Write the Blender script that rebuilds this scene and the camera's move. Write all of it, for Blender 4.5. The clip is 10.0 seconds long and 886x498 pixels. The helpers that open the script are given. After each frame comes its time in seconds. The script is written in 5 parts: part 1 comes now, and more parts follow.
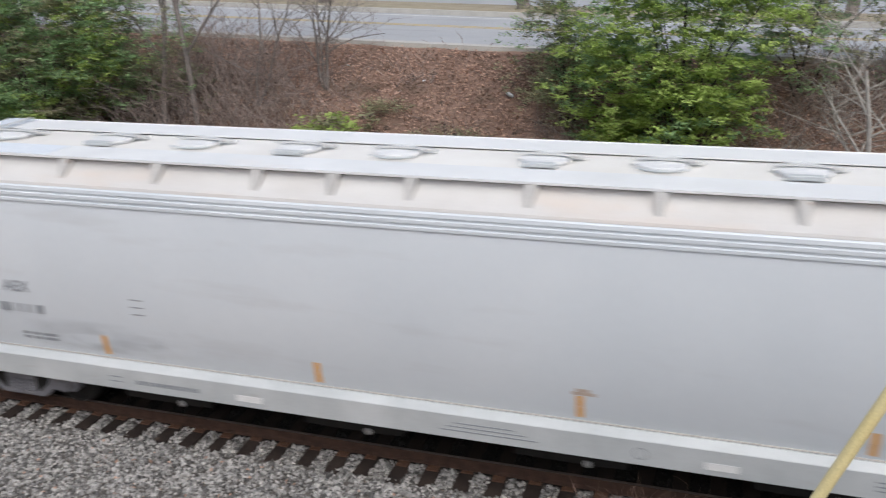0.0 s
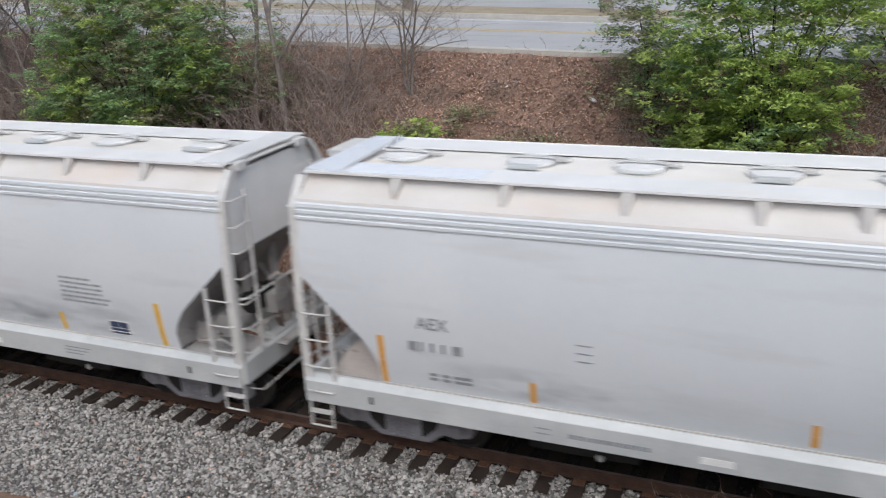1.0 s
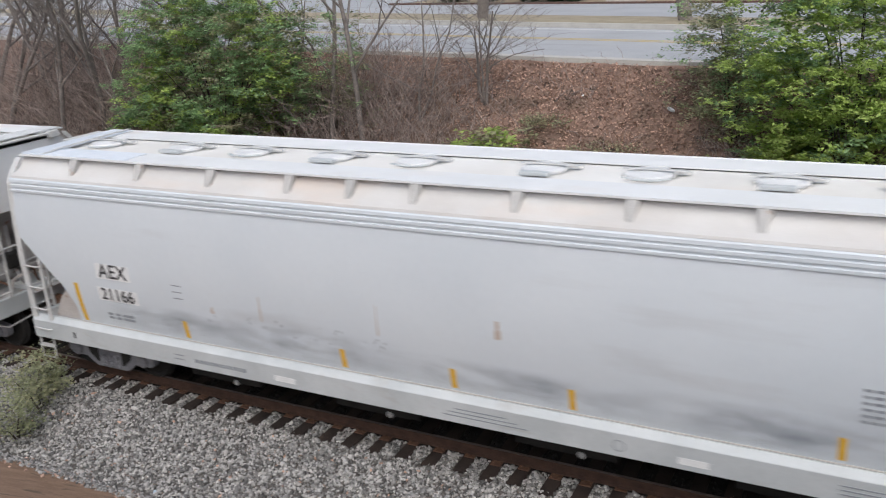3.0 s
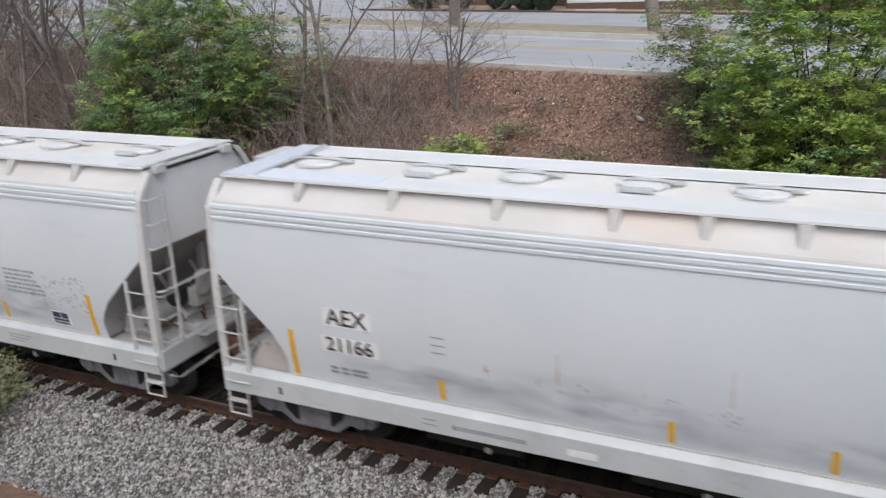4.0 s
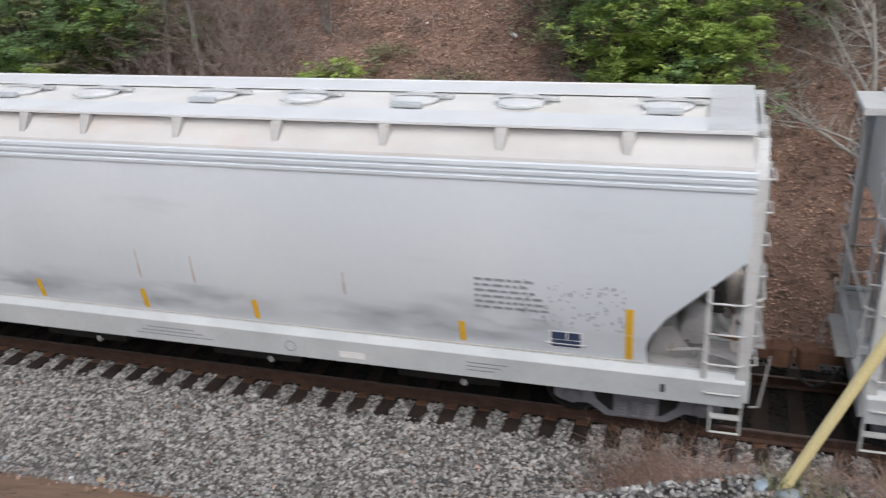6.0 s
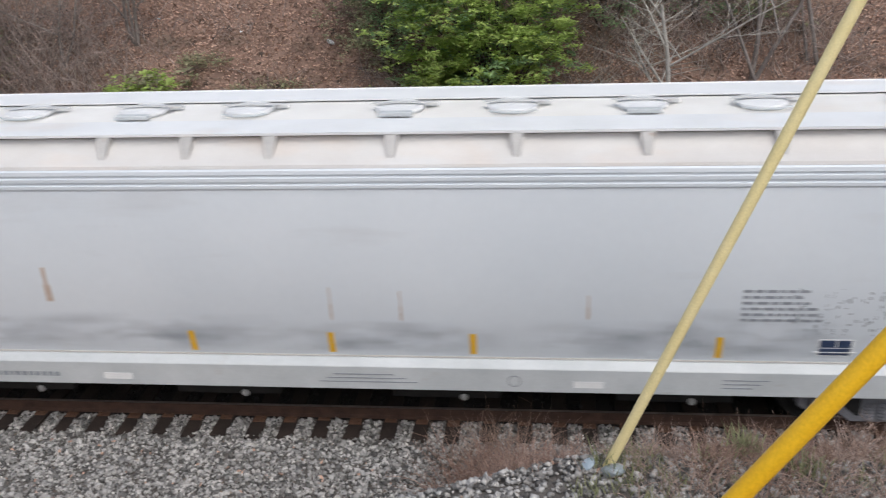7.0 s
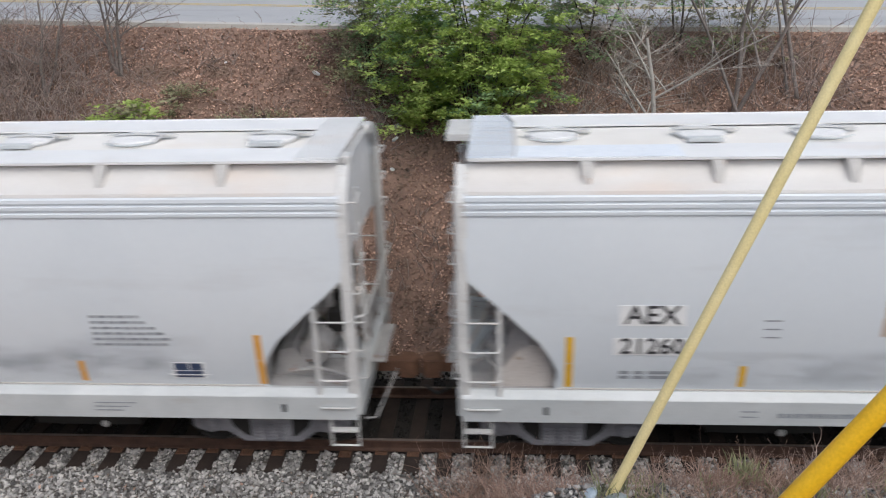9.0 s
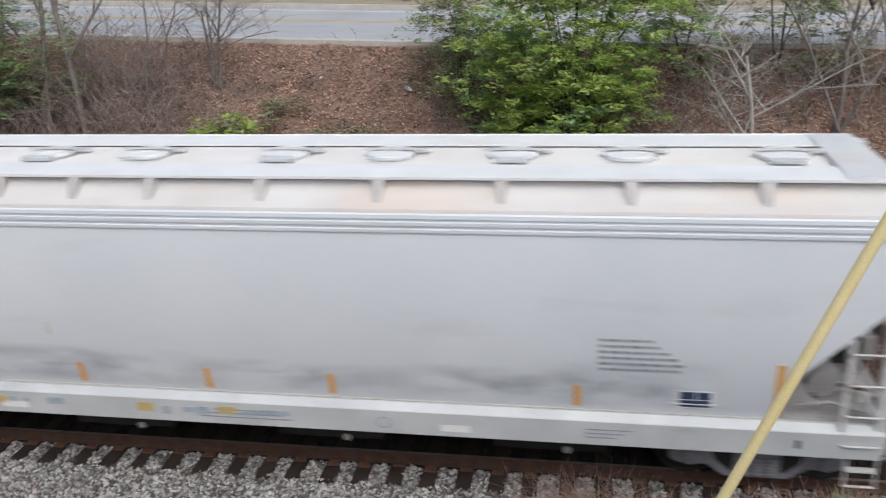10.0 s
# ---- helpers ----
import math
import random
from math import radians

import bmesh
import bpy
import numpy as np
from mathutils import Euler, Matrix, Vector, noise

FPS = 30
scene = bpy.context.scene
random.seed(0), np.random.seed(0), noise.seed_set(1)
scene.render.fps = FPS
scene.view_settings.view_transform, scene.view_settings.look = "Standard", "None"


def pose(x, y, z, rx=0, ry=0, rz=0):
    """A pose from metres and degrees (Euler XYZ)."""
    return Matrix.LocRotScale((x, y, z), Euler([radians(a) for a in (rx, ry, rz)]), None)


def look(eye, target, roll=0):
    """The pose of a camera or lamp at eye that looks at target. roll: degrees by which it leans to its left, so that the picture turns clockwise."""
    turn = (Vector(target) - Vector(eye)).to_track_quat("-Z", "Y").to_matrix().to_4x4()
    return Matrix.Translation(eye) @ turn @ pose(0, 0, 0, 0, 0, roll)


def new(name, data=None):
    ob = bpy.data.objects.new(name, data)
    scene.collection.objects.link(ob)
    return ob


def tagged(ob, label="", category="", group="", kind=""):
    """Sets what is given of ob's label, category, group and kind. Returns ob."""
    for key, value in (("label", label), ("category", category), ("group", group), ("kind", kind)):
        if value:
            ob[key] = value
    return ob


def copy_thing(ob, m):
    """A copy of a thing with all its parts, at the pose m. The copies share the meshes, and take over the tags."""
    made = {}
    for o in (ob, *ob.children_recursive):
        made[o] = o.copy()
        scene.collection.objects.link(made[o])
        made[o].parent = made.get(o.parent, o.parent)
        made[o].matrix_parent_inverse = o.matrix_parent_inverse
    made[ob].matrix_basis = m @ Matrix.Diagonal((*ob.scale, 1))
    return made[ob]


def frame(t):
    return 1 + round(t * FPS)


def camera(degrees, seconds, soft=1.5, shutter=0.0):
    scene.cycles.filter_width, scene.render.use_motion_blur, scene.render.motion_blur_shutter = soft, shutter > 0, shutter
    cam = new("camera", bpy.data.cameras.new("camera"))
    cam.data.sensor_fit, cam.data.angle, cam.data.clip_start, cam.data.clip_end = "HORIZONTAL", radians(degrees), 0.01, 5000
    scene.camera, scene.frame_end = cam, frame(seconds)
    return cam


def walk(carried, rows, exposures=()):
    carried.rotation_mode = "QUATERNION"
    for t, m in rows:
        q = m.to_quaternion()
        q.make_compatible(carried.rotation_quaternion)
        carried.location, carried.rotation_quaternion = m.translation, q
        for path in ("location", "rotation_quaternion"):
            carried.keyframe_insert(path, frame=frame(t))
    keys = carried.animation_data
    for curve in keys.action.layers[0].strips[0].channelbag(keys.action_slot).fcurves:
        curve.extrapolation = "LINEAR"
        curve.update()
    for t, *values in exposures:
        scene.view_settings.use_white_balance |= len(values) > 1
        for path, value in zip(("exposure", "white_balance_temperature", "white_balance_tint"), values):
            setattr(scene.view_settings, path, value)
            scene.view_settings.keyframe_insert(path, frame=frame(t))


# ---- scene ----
cam = camera(54.06, 10.0, 1.15, 0.5)
PATH = [
    (0.0, pose(0.171, 0.388, 7.305, 70.32, 1.60, 17.62)),
    (0.5, pose(0.149, 0.240, 7.408, 70.63, 2.30, 21.11)),
    (1.0, pose(0.172, 0.148, 7.441, 70.60, 2.72, 22.66)),
    (1.5, pose(0.165, 0.106, 7.462, 70.43, 3.22, 23.40)),
    (2.0, pose(0.148, 0.085, 7.469, 71.16, 3.49, 24.63)),
    (2.5, pose(0.122, 0.103, 7.477, 71.50, 3.67, 26.58)),
    (2.7, pose(0.112, 0.111, 7.471, 71.44, 3.56, 27.36)),
    (3.8, pose(0.072, 0.175, 7.446, 71.32, 2.32, 26.17)),
    (4.0, pose(0.069, 0.191, 7.442, 71.73, 2.34, 25.50)),
    (4.5, pose(0.109, 0.125, 7.436, 73.00, 2.80, 24.80)),
    (5.0, pose(0.072, 0.115, 7.446, 70.89, 2.93, 22.91)),
    (5.5, pose(-0.013, 0.126, 7.472, 67.93, 3.09, 20.78)),
    (5.7, pose(0.005, 0.153, 7.466, 66.53, 3.13, 19.70)),
    (6.8, pose(0.154, 0.148, 7.483, 66.48, 2.73, 7.36)),
    (7.0, pose(0.177, 0.151, 7.489, 66.08, 2.35, 5.63)),
    (7.5, pose(-0.057, 0.143, 7.409, 66.81, 1.67, 4.82)),
    (8.0, pose(-0.091, 0.187, 7.353, 67.90, 1.71, 6.09)),
    (8.5, pose(-0.103, 0.162, 7.397, 68.20, 1.76, 4.78)),
    (9.0, pose(-0.108, 0.158, 7.401, 68.31, 1.67, 3.94)),
    (9.5, pose(-0.135, 0.142, 7.420, 68.96, 2.45, 6.25)),
    (10.0, pose(-0.261, 0.154, 7.476, 69.31, 2.28, 9.36)),
]
walk(cam, PATH)

# ---- light: bright overcast ----
world = bpy.data.worlds.new("overcast")
scene.world = world
world.use_nodes = True
wn, wl = world.node_tree.nodes, world.node_tree.links
sky = wn.new("ShaderNodeTexSky")
sky.sky_type, sky.sun_disc = "NISHITA", False
sky.sun_elevation, sky.sun_rotation = radians(56), radians(153)
sky.air_density, sky.dust_density, sky.ozone_density = 1.0, 4.0, 1.0
pale = wn.new("ShaderNodeHueSaturation")
pale.inputs["Saturation"].default_value = 0.72
wl.new(sky.outputs[0], pale.inputs["Color"])
wl.new(pale.outputs[0], wn["Background"].inputs["Color"])
wn["Background"].inputs["Strength"].default_value = 0.15
sun = new("sun", bpy.data.lights.new("sun", "SUN"))
sun.data.energy, sun.data.angle, sun.data.color = 1.35, radians(70), (0.91, 0.97, 1.0)
sun.matrix_world = look((6, -12, 20), (0, 0, 0))
scene.view_settings.exposure = 0.0


# ---- materials ----
def material(name, low, high, scale=4.0, rough=0.6, metal=0.0, bump=0.0, fine=60.0, island=0.0, spot=None, spots=0.62, streak=None, coords="Object", each=0.0, grain=0.35, thin=0.0):
    m = bpy.data.materials.new(name)
    m.use_nodes = True
    n, l = m.node_tree.nodes, m.node_tree.links
    b = n["Principled BSDF"]
    b.inputs["Roughness"].default_value, b.inputs["Metallic"].default_value = rough, metal
    tc = n.new("ShaderNodeTexCoord")
    mp = n.new("ShaderNodeMapping")
    l.new(tc.outputs[coords], mp.inputs["Vector"])
    if each:
        oi = n.new("ShaderNodeObjectInfo")
        sh = n.new("ShaderNodeMath")
        sh.operation = "MULTIPLY"
        sh.inputs[1].default_value = each
        l.new(oi.outputs["Random"], sh.inputs[0])
        l.new(sh.outputs[0], mp.inputs["Location"])

    def cloud(sc, detail=6.0, stretch=None):
        t = n.new("ShaderNodeTexNoise")
        t.inputs["Scale"].default_value, t.inputs["Detail"].default_value = sc, detail
        if stretch:
            m2 = n.new("ShaderNodeMapping")
            m2.inputs["Scale"].default_value = stretch
            l.new(mp.outputs[0], m2.inputs["Vector"])
            l.new(m2.outputs[0], t.inputs["Vector"])
        else:
            l.new(mp.outputs[0], t.inputs["Vector"])
        return t.outputs["Fac"]

    def ramp(src, a, c, ca, cb):
        r = n.new("ShaderNodeValToRGB")
        r.color_ramp.elements[0].position, r.color_ramp.elements[1].position = a, c
        r.color_ramp.elements[0].color, r.color_ramp.elements[1].color = (*ca, 1), (*cb, 1)
        l.new(src, r.inputs["Fac"])
        return r.outputs["Color"]

    def mix(fac, a, c, kind="MIX"):
        x = n.new("ShaderNodeMix")
        x.data_type, x.blend_type = "RGBA", kind
        if isinstance(fac, float):
            x.inputs["Factor"].default_value = fac
        else:
            l.new(fac, x.inputs["Factor"])
        for k, v in ((6, a), (7, c)):
            if isinstance(v, tuple):
                x.inputs[k].default_value = (*v, 1)
            else:
                l.new(v, x.inputs[k])
        return x.outputs[2]

    col = ramp(cloud(scale), 0.3, 0.7, low, high)
    f2 = cloud(fine, 3.0)
    col = mix(grain, col, ramp(f2, 0.3, 0.75, tuple(v * 0.6 for v in low), high))
    if island:
        g = n.new("ShaderNodeNewGeometry")
        col = mix(island, col, ramp(g.outputs["Random Per Island"], 0.0, 1.0, tuple(v * 0.55 for v in low), tuple(min(1, v * 1.35) for v in high)))
    if spot:
        col = mix(ramp(cloud(scale * 1.7, 8.0), spots, spots + 0.08, (0, 0, 0), (1, 1, 1)), col, spot)
    if streak:
        colour, stretch, where, amount = streak
        k = ramp(cloud(1.0, 6.0, stretch), where, where + 0.18, (0, 0, 0), (amount,) * 3)
        col = mix(k, col, colour)
    l.new(col, b.inputs["Base Color"])
    if thin:
        tr, ms = n.new("ShaderNodeBsdfTranslucent"), n.new("ShaderNodeMixShader")
        l.new(col, tr.inputs["Color"])
        ms.inputs[0].default_value = thin
        l.new(b.outputs[0], ms.inputs[1])
        l.new(tr.outputs[0], ms.inputs[2])
        l.new(ms.outputs[0], n["Material Output"].inputs["Surface"])
    if bump:
        bp = n.new("ShaderNodeBump")
        bp.inputs["Strength"].default_value, bp.inputs["Distance"].default_value = bump, 0.02
        l.new(f2, bp.inputs["Height"])
        l.new(bp.outputs[0], b.inputs["Normal"])
    return m


PAINT = material("grey_white_car_paint", (0.63, 0.675, 0.72), (0.685, 0.725, 0.765), 0.5, 0.22, bump=0.004, fine=9, each=40.0, grain=0.05,
                 streak=((0.46, 0.46, 0.47), (0.35, 1.0, 2.2), 0.60, 0.35))
FASCIA = material("dusty_beige_white_roof_paint", (0.585, 0.56, 0.54), (0.665, 0.655, 0.645), 0.9, 0.5, bump=0.02, fine=30, each=30.0, grain=0.1,
                  streak=((0.66, 0.53, 0.44), (0.45, 1.0, 1.6), 0.54, 0.5))
ROOF = material("white_roof_paint", (0.73, 0.74, 0.75), (0.82, 0.83, 0.84), 1.2, 0.5, bump=0.02, fine=30, each=30.0, grain=0.1,
                streak=((0.72, 0.60, 0.50), (0.5, 1.0, 1.0), 0.60, 0.35))
SILL = material("pale_grey_sill_paint", (0.47, 0.50, 0.515), (0.60, 0.625, 0.64), 1.5, 0.45, bump=0.03, fine=30, each=30.0, grain=0.15,
                streak=((0.40, 0.37, 0.34), (2.0, 1.0, 6.0), 0.62, 0.5))
TRIM = material("weathered_white_steel", (0.55, 0.55, 0.55), (0.70, 0.70, 0.69), 5, 0.5, bump=0.05, fine=50, spot=(0.30, 0.20, 0.14), spots=0.66)
CREAM = material("cream_white_roof_paint", (0.76, 0.735, 0.70), (0.86, 0.845, 0.815), 1.0, 0.5, bump=0.02, fine=30, each=30.0, grain=0.1,
                 streak=((0.74, 0.64, 0.55), (0.5, 1.0, 1.0), 0.58, 0.4))
LID = material("grey_hatch_paint", (0.74, 0.745, 0.75), (0.84, 0.845, 0.85), 4, 0.5, bump=0.05, fine=40)
BRACE = material("rust_tinged_grey_paint", (0.46, 0.45, 0.44), (0.60, 0.585, 0.57), 4, 0.6, spot=(0.40, 0.30, 0.24), spots=0.62)
RAILM = material("dark_rusty_rail_steel", (0.045, 0.024, 0.017), (0.10, 0.053, 0.037), 5, 0.85, bump=0.1)
# Ordinary ballast coloured near-black: the train's shade is put into the colour.
SHADED = material("shade_dark_stone", (0.006, 0.005, 0.0045), (0.018, 0.015, 0.013), 7, 0.9, island=0.5)
GRIMY = material("grimy_pale_steel", (0.29, 0.285, 0.285), (0.47, 0.46, 0.455), 3, 0.7, bump=0.1, fine=40, spot=(0.20, 0.11, 0.07), spots=0.62)
TRUCK = material("dusty_grey_cast_steel", (0.20, 0.20, 0.225), (0.34, 0.34, 0.37), 5, 0.75, bump=0.1, fine=40)
# Near-black colour carries the shade under the cars and in their hollows.
DARK = material("shade_black_steel", (0.012, 0.012, 0.012), (0.034, 0.032, 0.030), 4, 0.85, bump=0.1)
RUST = material("rusty_brown_steel", (0.09, 0.045, 0.028), (0.20, 0.10, 0.06), 6, 0.8, bump=0.15, spot=(0.05, 0.03, 0.022))
RAILTOP = material("worn_bright_rail_steel", (0.16, 0.13, 0.11), (0.26, 0.22, 0.20), 3, 0.5, metal=0.5)
GRATE = material("bluish_galvanised_grating", (0.74, 0.80, 0.88), (0.84, 0.88, 0.94), 6, 0.5, metal=0.0, bump=0.1)
YELLOW = material("yellow_reflective_tape", (0.78, 0.43, 0.02), (0.88, 0.52, 0.04), 8, 0.45)
ORANGE = material("faded_orange_tape", (0.72, 0.34, 0.05), (0.80, 0.42, 0.10), 8, 0.5)
PATCH = material("fresh_white_patch_paint", (0.82, 0.83, 0.84), (0.90, 0.90, 0.90), 4, 0.4)
INK = material("black_stencil_paint", (0.02, 0.02, 0.025), (0.06, 0.06, 0.065), 12, 0.5)
FADED = material("faded_grey_stencil_paint", (0.22, 0.24, 0.27), (0.36, 0.38, 0.41), 12, 0.6)
NAVY = material("dark_blue_decal", (0.03, 0.05, 0.11), (0.06, 0.09, 0.17), 10, 0.4)
STAINR = material("rust_run_stain", (0.46, 0.35, 0.28), (0.56, 0.48, 0.42), 14, 0.6)
HOSE = material("black_rubber_hose", (0.015, 0.015, 0.015), (0.03, 0.03, 0.03), 10, 0.6)

TIE = material("creosoted_timber", (0.013, 0.008, 0.0065), (0.042, 0.027, 0.021), 3, 0.85, bump=0.4, each=20.0, spot=(0.085, 0.058, 0.045), spots=0.67)
STONE = material("crushed_granite", (0.085, 0.080, 0.078), (0.42, 0.405, 0.39), 9, 0.85, bump=0.2, island=0.85, spot=(0.20, 0.155, 0.12), spots=0.64)
BED = material("ballast_fines", (0.075, 0.065, 0.058), (0.16, 0.145, 0.135), 8, 0.95, bump=0.6, fine=45, spot=(0.12, 0.085, 0.065), spots=0.64)
CLAY = material("bare_clay_soil", (0.20, 0.115, 0.07), (0.36, 0.23, 0.15), 2.2, 0.95, bump=0.5, fine=30, spot=(0.13, 0.085, 0.055), spots=0.6)
MULCH = material("leaf_mould", (0.155, 0.098, 0.075), (0.33, 0.215, 0.165), 2.2, 0.95, bump=0.8, fine=22, spot=(0.07, 0.052, 0.042), spots=0.60)
LITTER = material("fallen_oak_leaves", (0.26, 0.155, 0.115), (0.58, 0.385, 0.295), 0.7, 0.85, island=0.6, spot=(0.20, 0.145, 0.11), spots=0.56)
TURF = material("winter_turf", (0.27, 0.23, 0.16), (0.42, 0.36, 0.26), 2.0, 0.95, bump=0.5, fine=30)
ASPHALT = material("worn_pale_asphalt", (0.36, 0.37, 0.39), (0.46, 0.47, 0.49), 0.6, 0.85, bump=0.15, fine=60, streak=((0.24, 0.245, 0.26), (0.12, 1.2, 1.0), 0.55, 0.6))
CONCRETE = material("pale_concrete", (0.46, 0.44, 0.41), (0.60, 0.58, 0.54), 3, 0.85, bump=0.2)
LINEY = material("worn_yellow_road_paint", (0.50, 0.38, 0.16), (0.62, 0.48, 0.22), 5, 0.8)
LINEW = material("worn_white_road_paint", (0.58, 0.58, 0.57), (0.72, 0.72, 0.71), 5, 0.8)
SIDING = material("pale_blue_grey_siding", (0.62, 0.66, 0.70), (0.72, 0.75, 0.78), 2, 0.6)
RED = material("red_shutter_paint", (0.36, 0.03, 0.05), (0.48, 0.05, 0.07), 4, 0.5)
BRICK = material("dark_brown_brick", (0.10, 0.06, 0.05), (0.18, 0.10, 0.08), 6, 0.9, bump=0.3)
GLASS = material("dim_window_glass", (0.10, 0.115, 0.12), (0.20, 0.22, 0.23), 1.5, 0.08)
SHINGLE = material("grey_roof_shingle", (0.10, 0.10, 0.11), (0.18, 0.18, 0.19), 6, 0.9, bump=0.3)
BARK = material("grey_brown_bark", (0.16, 0.137, 0.125), (0.33, 0.29, 0.265), 7, 0.9, bump=0.4)
PALEBARK = material("pale_grey_bark", (0.34, 0.315, 0.285), (0.52, 0.485, 0.44), 7, 0.9, bump=0.4)
DUSTY = material("dust_tan_casting", (0.44, 0.40, 0.375), (0.62, 0.585, 0.56), 2.5, 0.75, bump=0.1, fine=30, spot=(0.34, 0.27, 0.22), spots=0.62)
SEAM = material("tan_seam_grime", (0.42, 0.395, 0.37), (0.54, 0.515, 0.49), 6, 0.7)
STEM = material("dark_brown_stem", (0.05, 0.04, 0.033), (0.11, 0.09, 0.075), 6, 0.9)
TWIG = material("dry_brown_twig", (0.21, 0.16, 0.14), (0.46, 0.37, 0.33), 5, 0.9, island=0.6)
STALK = material("pale_dry_stalk", (0.27, 0.19, 0.16), (0.50, 0.38, 0.325), 5, 0.9, island=0.6)
RUSSET = material("russet_dry_stalk", (0.21, 0.115, 0.085), (0.44, 0.30, 0.245), 5, 0.9, island=0.6)
WEED = material("dry_red_brown_stalk", (0.22, 0.13, 0.10), (0.40, 0.28, 0.22), 5, 0.9, island=0.5)
LEAF = material("glossy_evergreen_leaf", (0.19, 0.32, 0.145), (0.42, 0.58, 0.30), 0.8, 0.5, island=0.5, thin=0.5)
BRIGHT = material("bright_yellow_green_leaf", (0.31, 0.44, 0.095), (0.58, 0.70, 0.24), 0.8, 0.5, island=0.4, thin=0.5)
OLIVE = material("dull_olive_leaf", (0.23, 0.235, 0.13), (0.43, 0.42, 0.26), 1.2, 0.6, island=0.5, thin=0.45)
HEDGE = material("dark_box_leaf", (0.012, 0.026, 0.016), (0.03, 0.055, 0.03), 2, 0.6, island=0.5)
SAGE = material("grey_green_leaf", (0.20, 0.225, 0.12), (0.38, 0.40, 0.24), 3, 0.6, island=0.5, thin=0.4)
POLEY = material("chalky_yellow_plastic", (0.84, 0.71, 0.33), (0.92, 0.81, 0.46), 3, 0.5, bump=0.03, spot=(0.60, 0.50, 0.25), spots=0.70)
POLEO = material("bright_orange_yellow_plastic", (0.90, 0.50, 0.012), (0.95, 0.58, 0.03), 3, 0.4, bump=0.03)
GRASS = material("dull_green_grass_blade", (0.17, 0.19, 0.095), (0.36, 0.37, 0.20), 4, 0.6, island=0.5, thin=0.4)
BAG = material("blue_grey_plastic_bag", (0.18, 0.22, 0.24), (0.42, 0.47, 0.50), 9, 0.35, bump=0.3)
SANDY = material("sandy_clay_lump", (0.40, 0.29, 0.20), (0.56, 0.43, 0.31), 8, 0.9, bump=0.3)
SCRAP = material("white_plastic_litter", (0.75, 0.76, 0.78), (0.88, 0.88, 0.88), 8, 0.5)
BLUEP = material("faded_blue_plastic", (0.30, 0.38, 0.46), (0.45, 0.52, 0.58), 8, 0.5)


# ---- mesh helpers ----
def part(name, bm, mat, parent=None, label="", smooth=False):
    me = bpy.data.meshes.new(name)
    bmesh.ops.recalc_face_normals(bm, faces=bm.faces[:])
    bm.to_mesh(me)
    bm.free()
    me.materials.append(mat)
    if smooth:
        me.polygons.foreach_set("use_smooth", [True] * len(me.polygons))
        me.set_sharp_from_angle(angle=radians(40))
    ob = new(name, me)
    ob.parent = parent
    if label:
        tagged(ob, label)
    return ob


def bm_new():
    return bmesh.new()


def box(bm, x0, x1, y0, y1, z0, z1, bevel=0.0):
    v = [bm.verts.new((x, y, z)) for x in (x0, x1) for y in (y0, y1) for z in (z0, z1)]
    fs = [bm.faces.new([v[i] for i in q]) for q in ((0, 1, 3, 2), (4, 6, 7, 5), (0, 4, 5, 1), (2, 3, 7, 6), (0, 2, 6, 4), (1, 5, 7, 3))]
    if bevel:
        es = {e for q in fs for e in q.edges}
        bmesh.ops.bevel(bm, geom=list(es), offset=bevel, segments=2, affect="EDGES", profile=0.6)
    return bm


def tube(bm, pts, r, n=8, r2=None):
    rings = []
    pts = [Vector(p) for p in pts]
    for i, p in enumerate(pts):
        d = (pts[min(i + 1, len(pts) - 1)] - pts[max(i - 1, 0)]).normalized()
        a = d.orthogonal().normalized() if abs(d.z) > 0.9 else d.cross(Vector((0, 0, 1))).normalized()
        b = d.cross(a)
        rr = r if r2 is None else r + (r2 - r) * i / (len(pts) - 1)
        rings.append([bm.verts.new(p + (a * math.cos(k * 2 * math.pi / n) + b * math.sin(k * 2 * math.pi / n)) * rr) for k in range(n)])
    for q, w in zip(rings, rings[1:]):
        for k in range(n):
            bm.faces.new((q[k], q[(k + 1) % n], w[(k + 1) % n], w[k]))
    bm.faces.new(rings[0])
    bm.faces.new(rings[-1])
    return bm


def prism(bm, outline, axis, a, b):
    """A closed outline of 2D points, pushed along an axis from a to b."""
    def at(p, s):
        return {"x": (s, *p), "y": (p[0], s, p[1]), "z": (*p, s)}[axis]
    v0, v1 = [bm.verts.new(at(p, a)) for p in outline], [bm.verts.new(at(p, b)) for p in outline]
    bm.faces.new(v0)
    bm.faces.new(v1)
    for i in range(len(outline)):
        j = (i + 1) % len(outline)
        bm.faces.new((v0[i], v0[j], v1[j], v1[i]))
    return bm


def lathe(bm, profile, centre, axis="y", n=24):
    """Turns (radius, along) pairs about an axis through the centre."""
    rings = []
    for r, s in profile:
        ring = []
        for k in range(n):
            c, q = r * math.cos(2 * math.pi * k / n), r * math.sin(2 * math.pi * k / n)
            o = {"y": (c, s, q), "z": (c, q, s), "x": (s, c, q)}[axis]
            ring.append(bm.verts.new(Vector(centre) + Vector(o)))
        rings.append(ring)
    for a, b in zip(rings, rings[1:]):
        for k in range(n):
            bm.faces.new((a[k], a[(k + 1) % n], b[(k + 1) % n], b[k]))
    bm.faces.new(rings[0])
    bm.faces.new(rings[-1])
    return bm


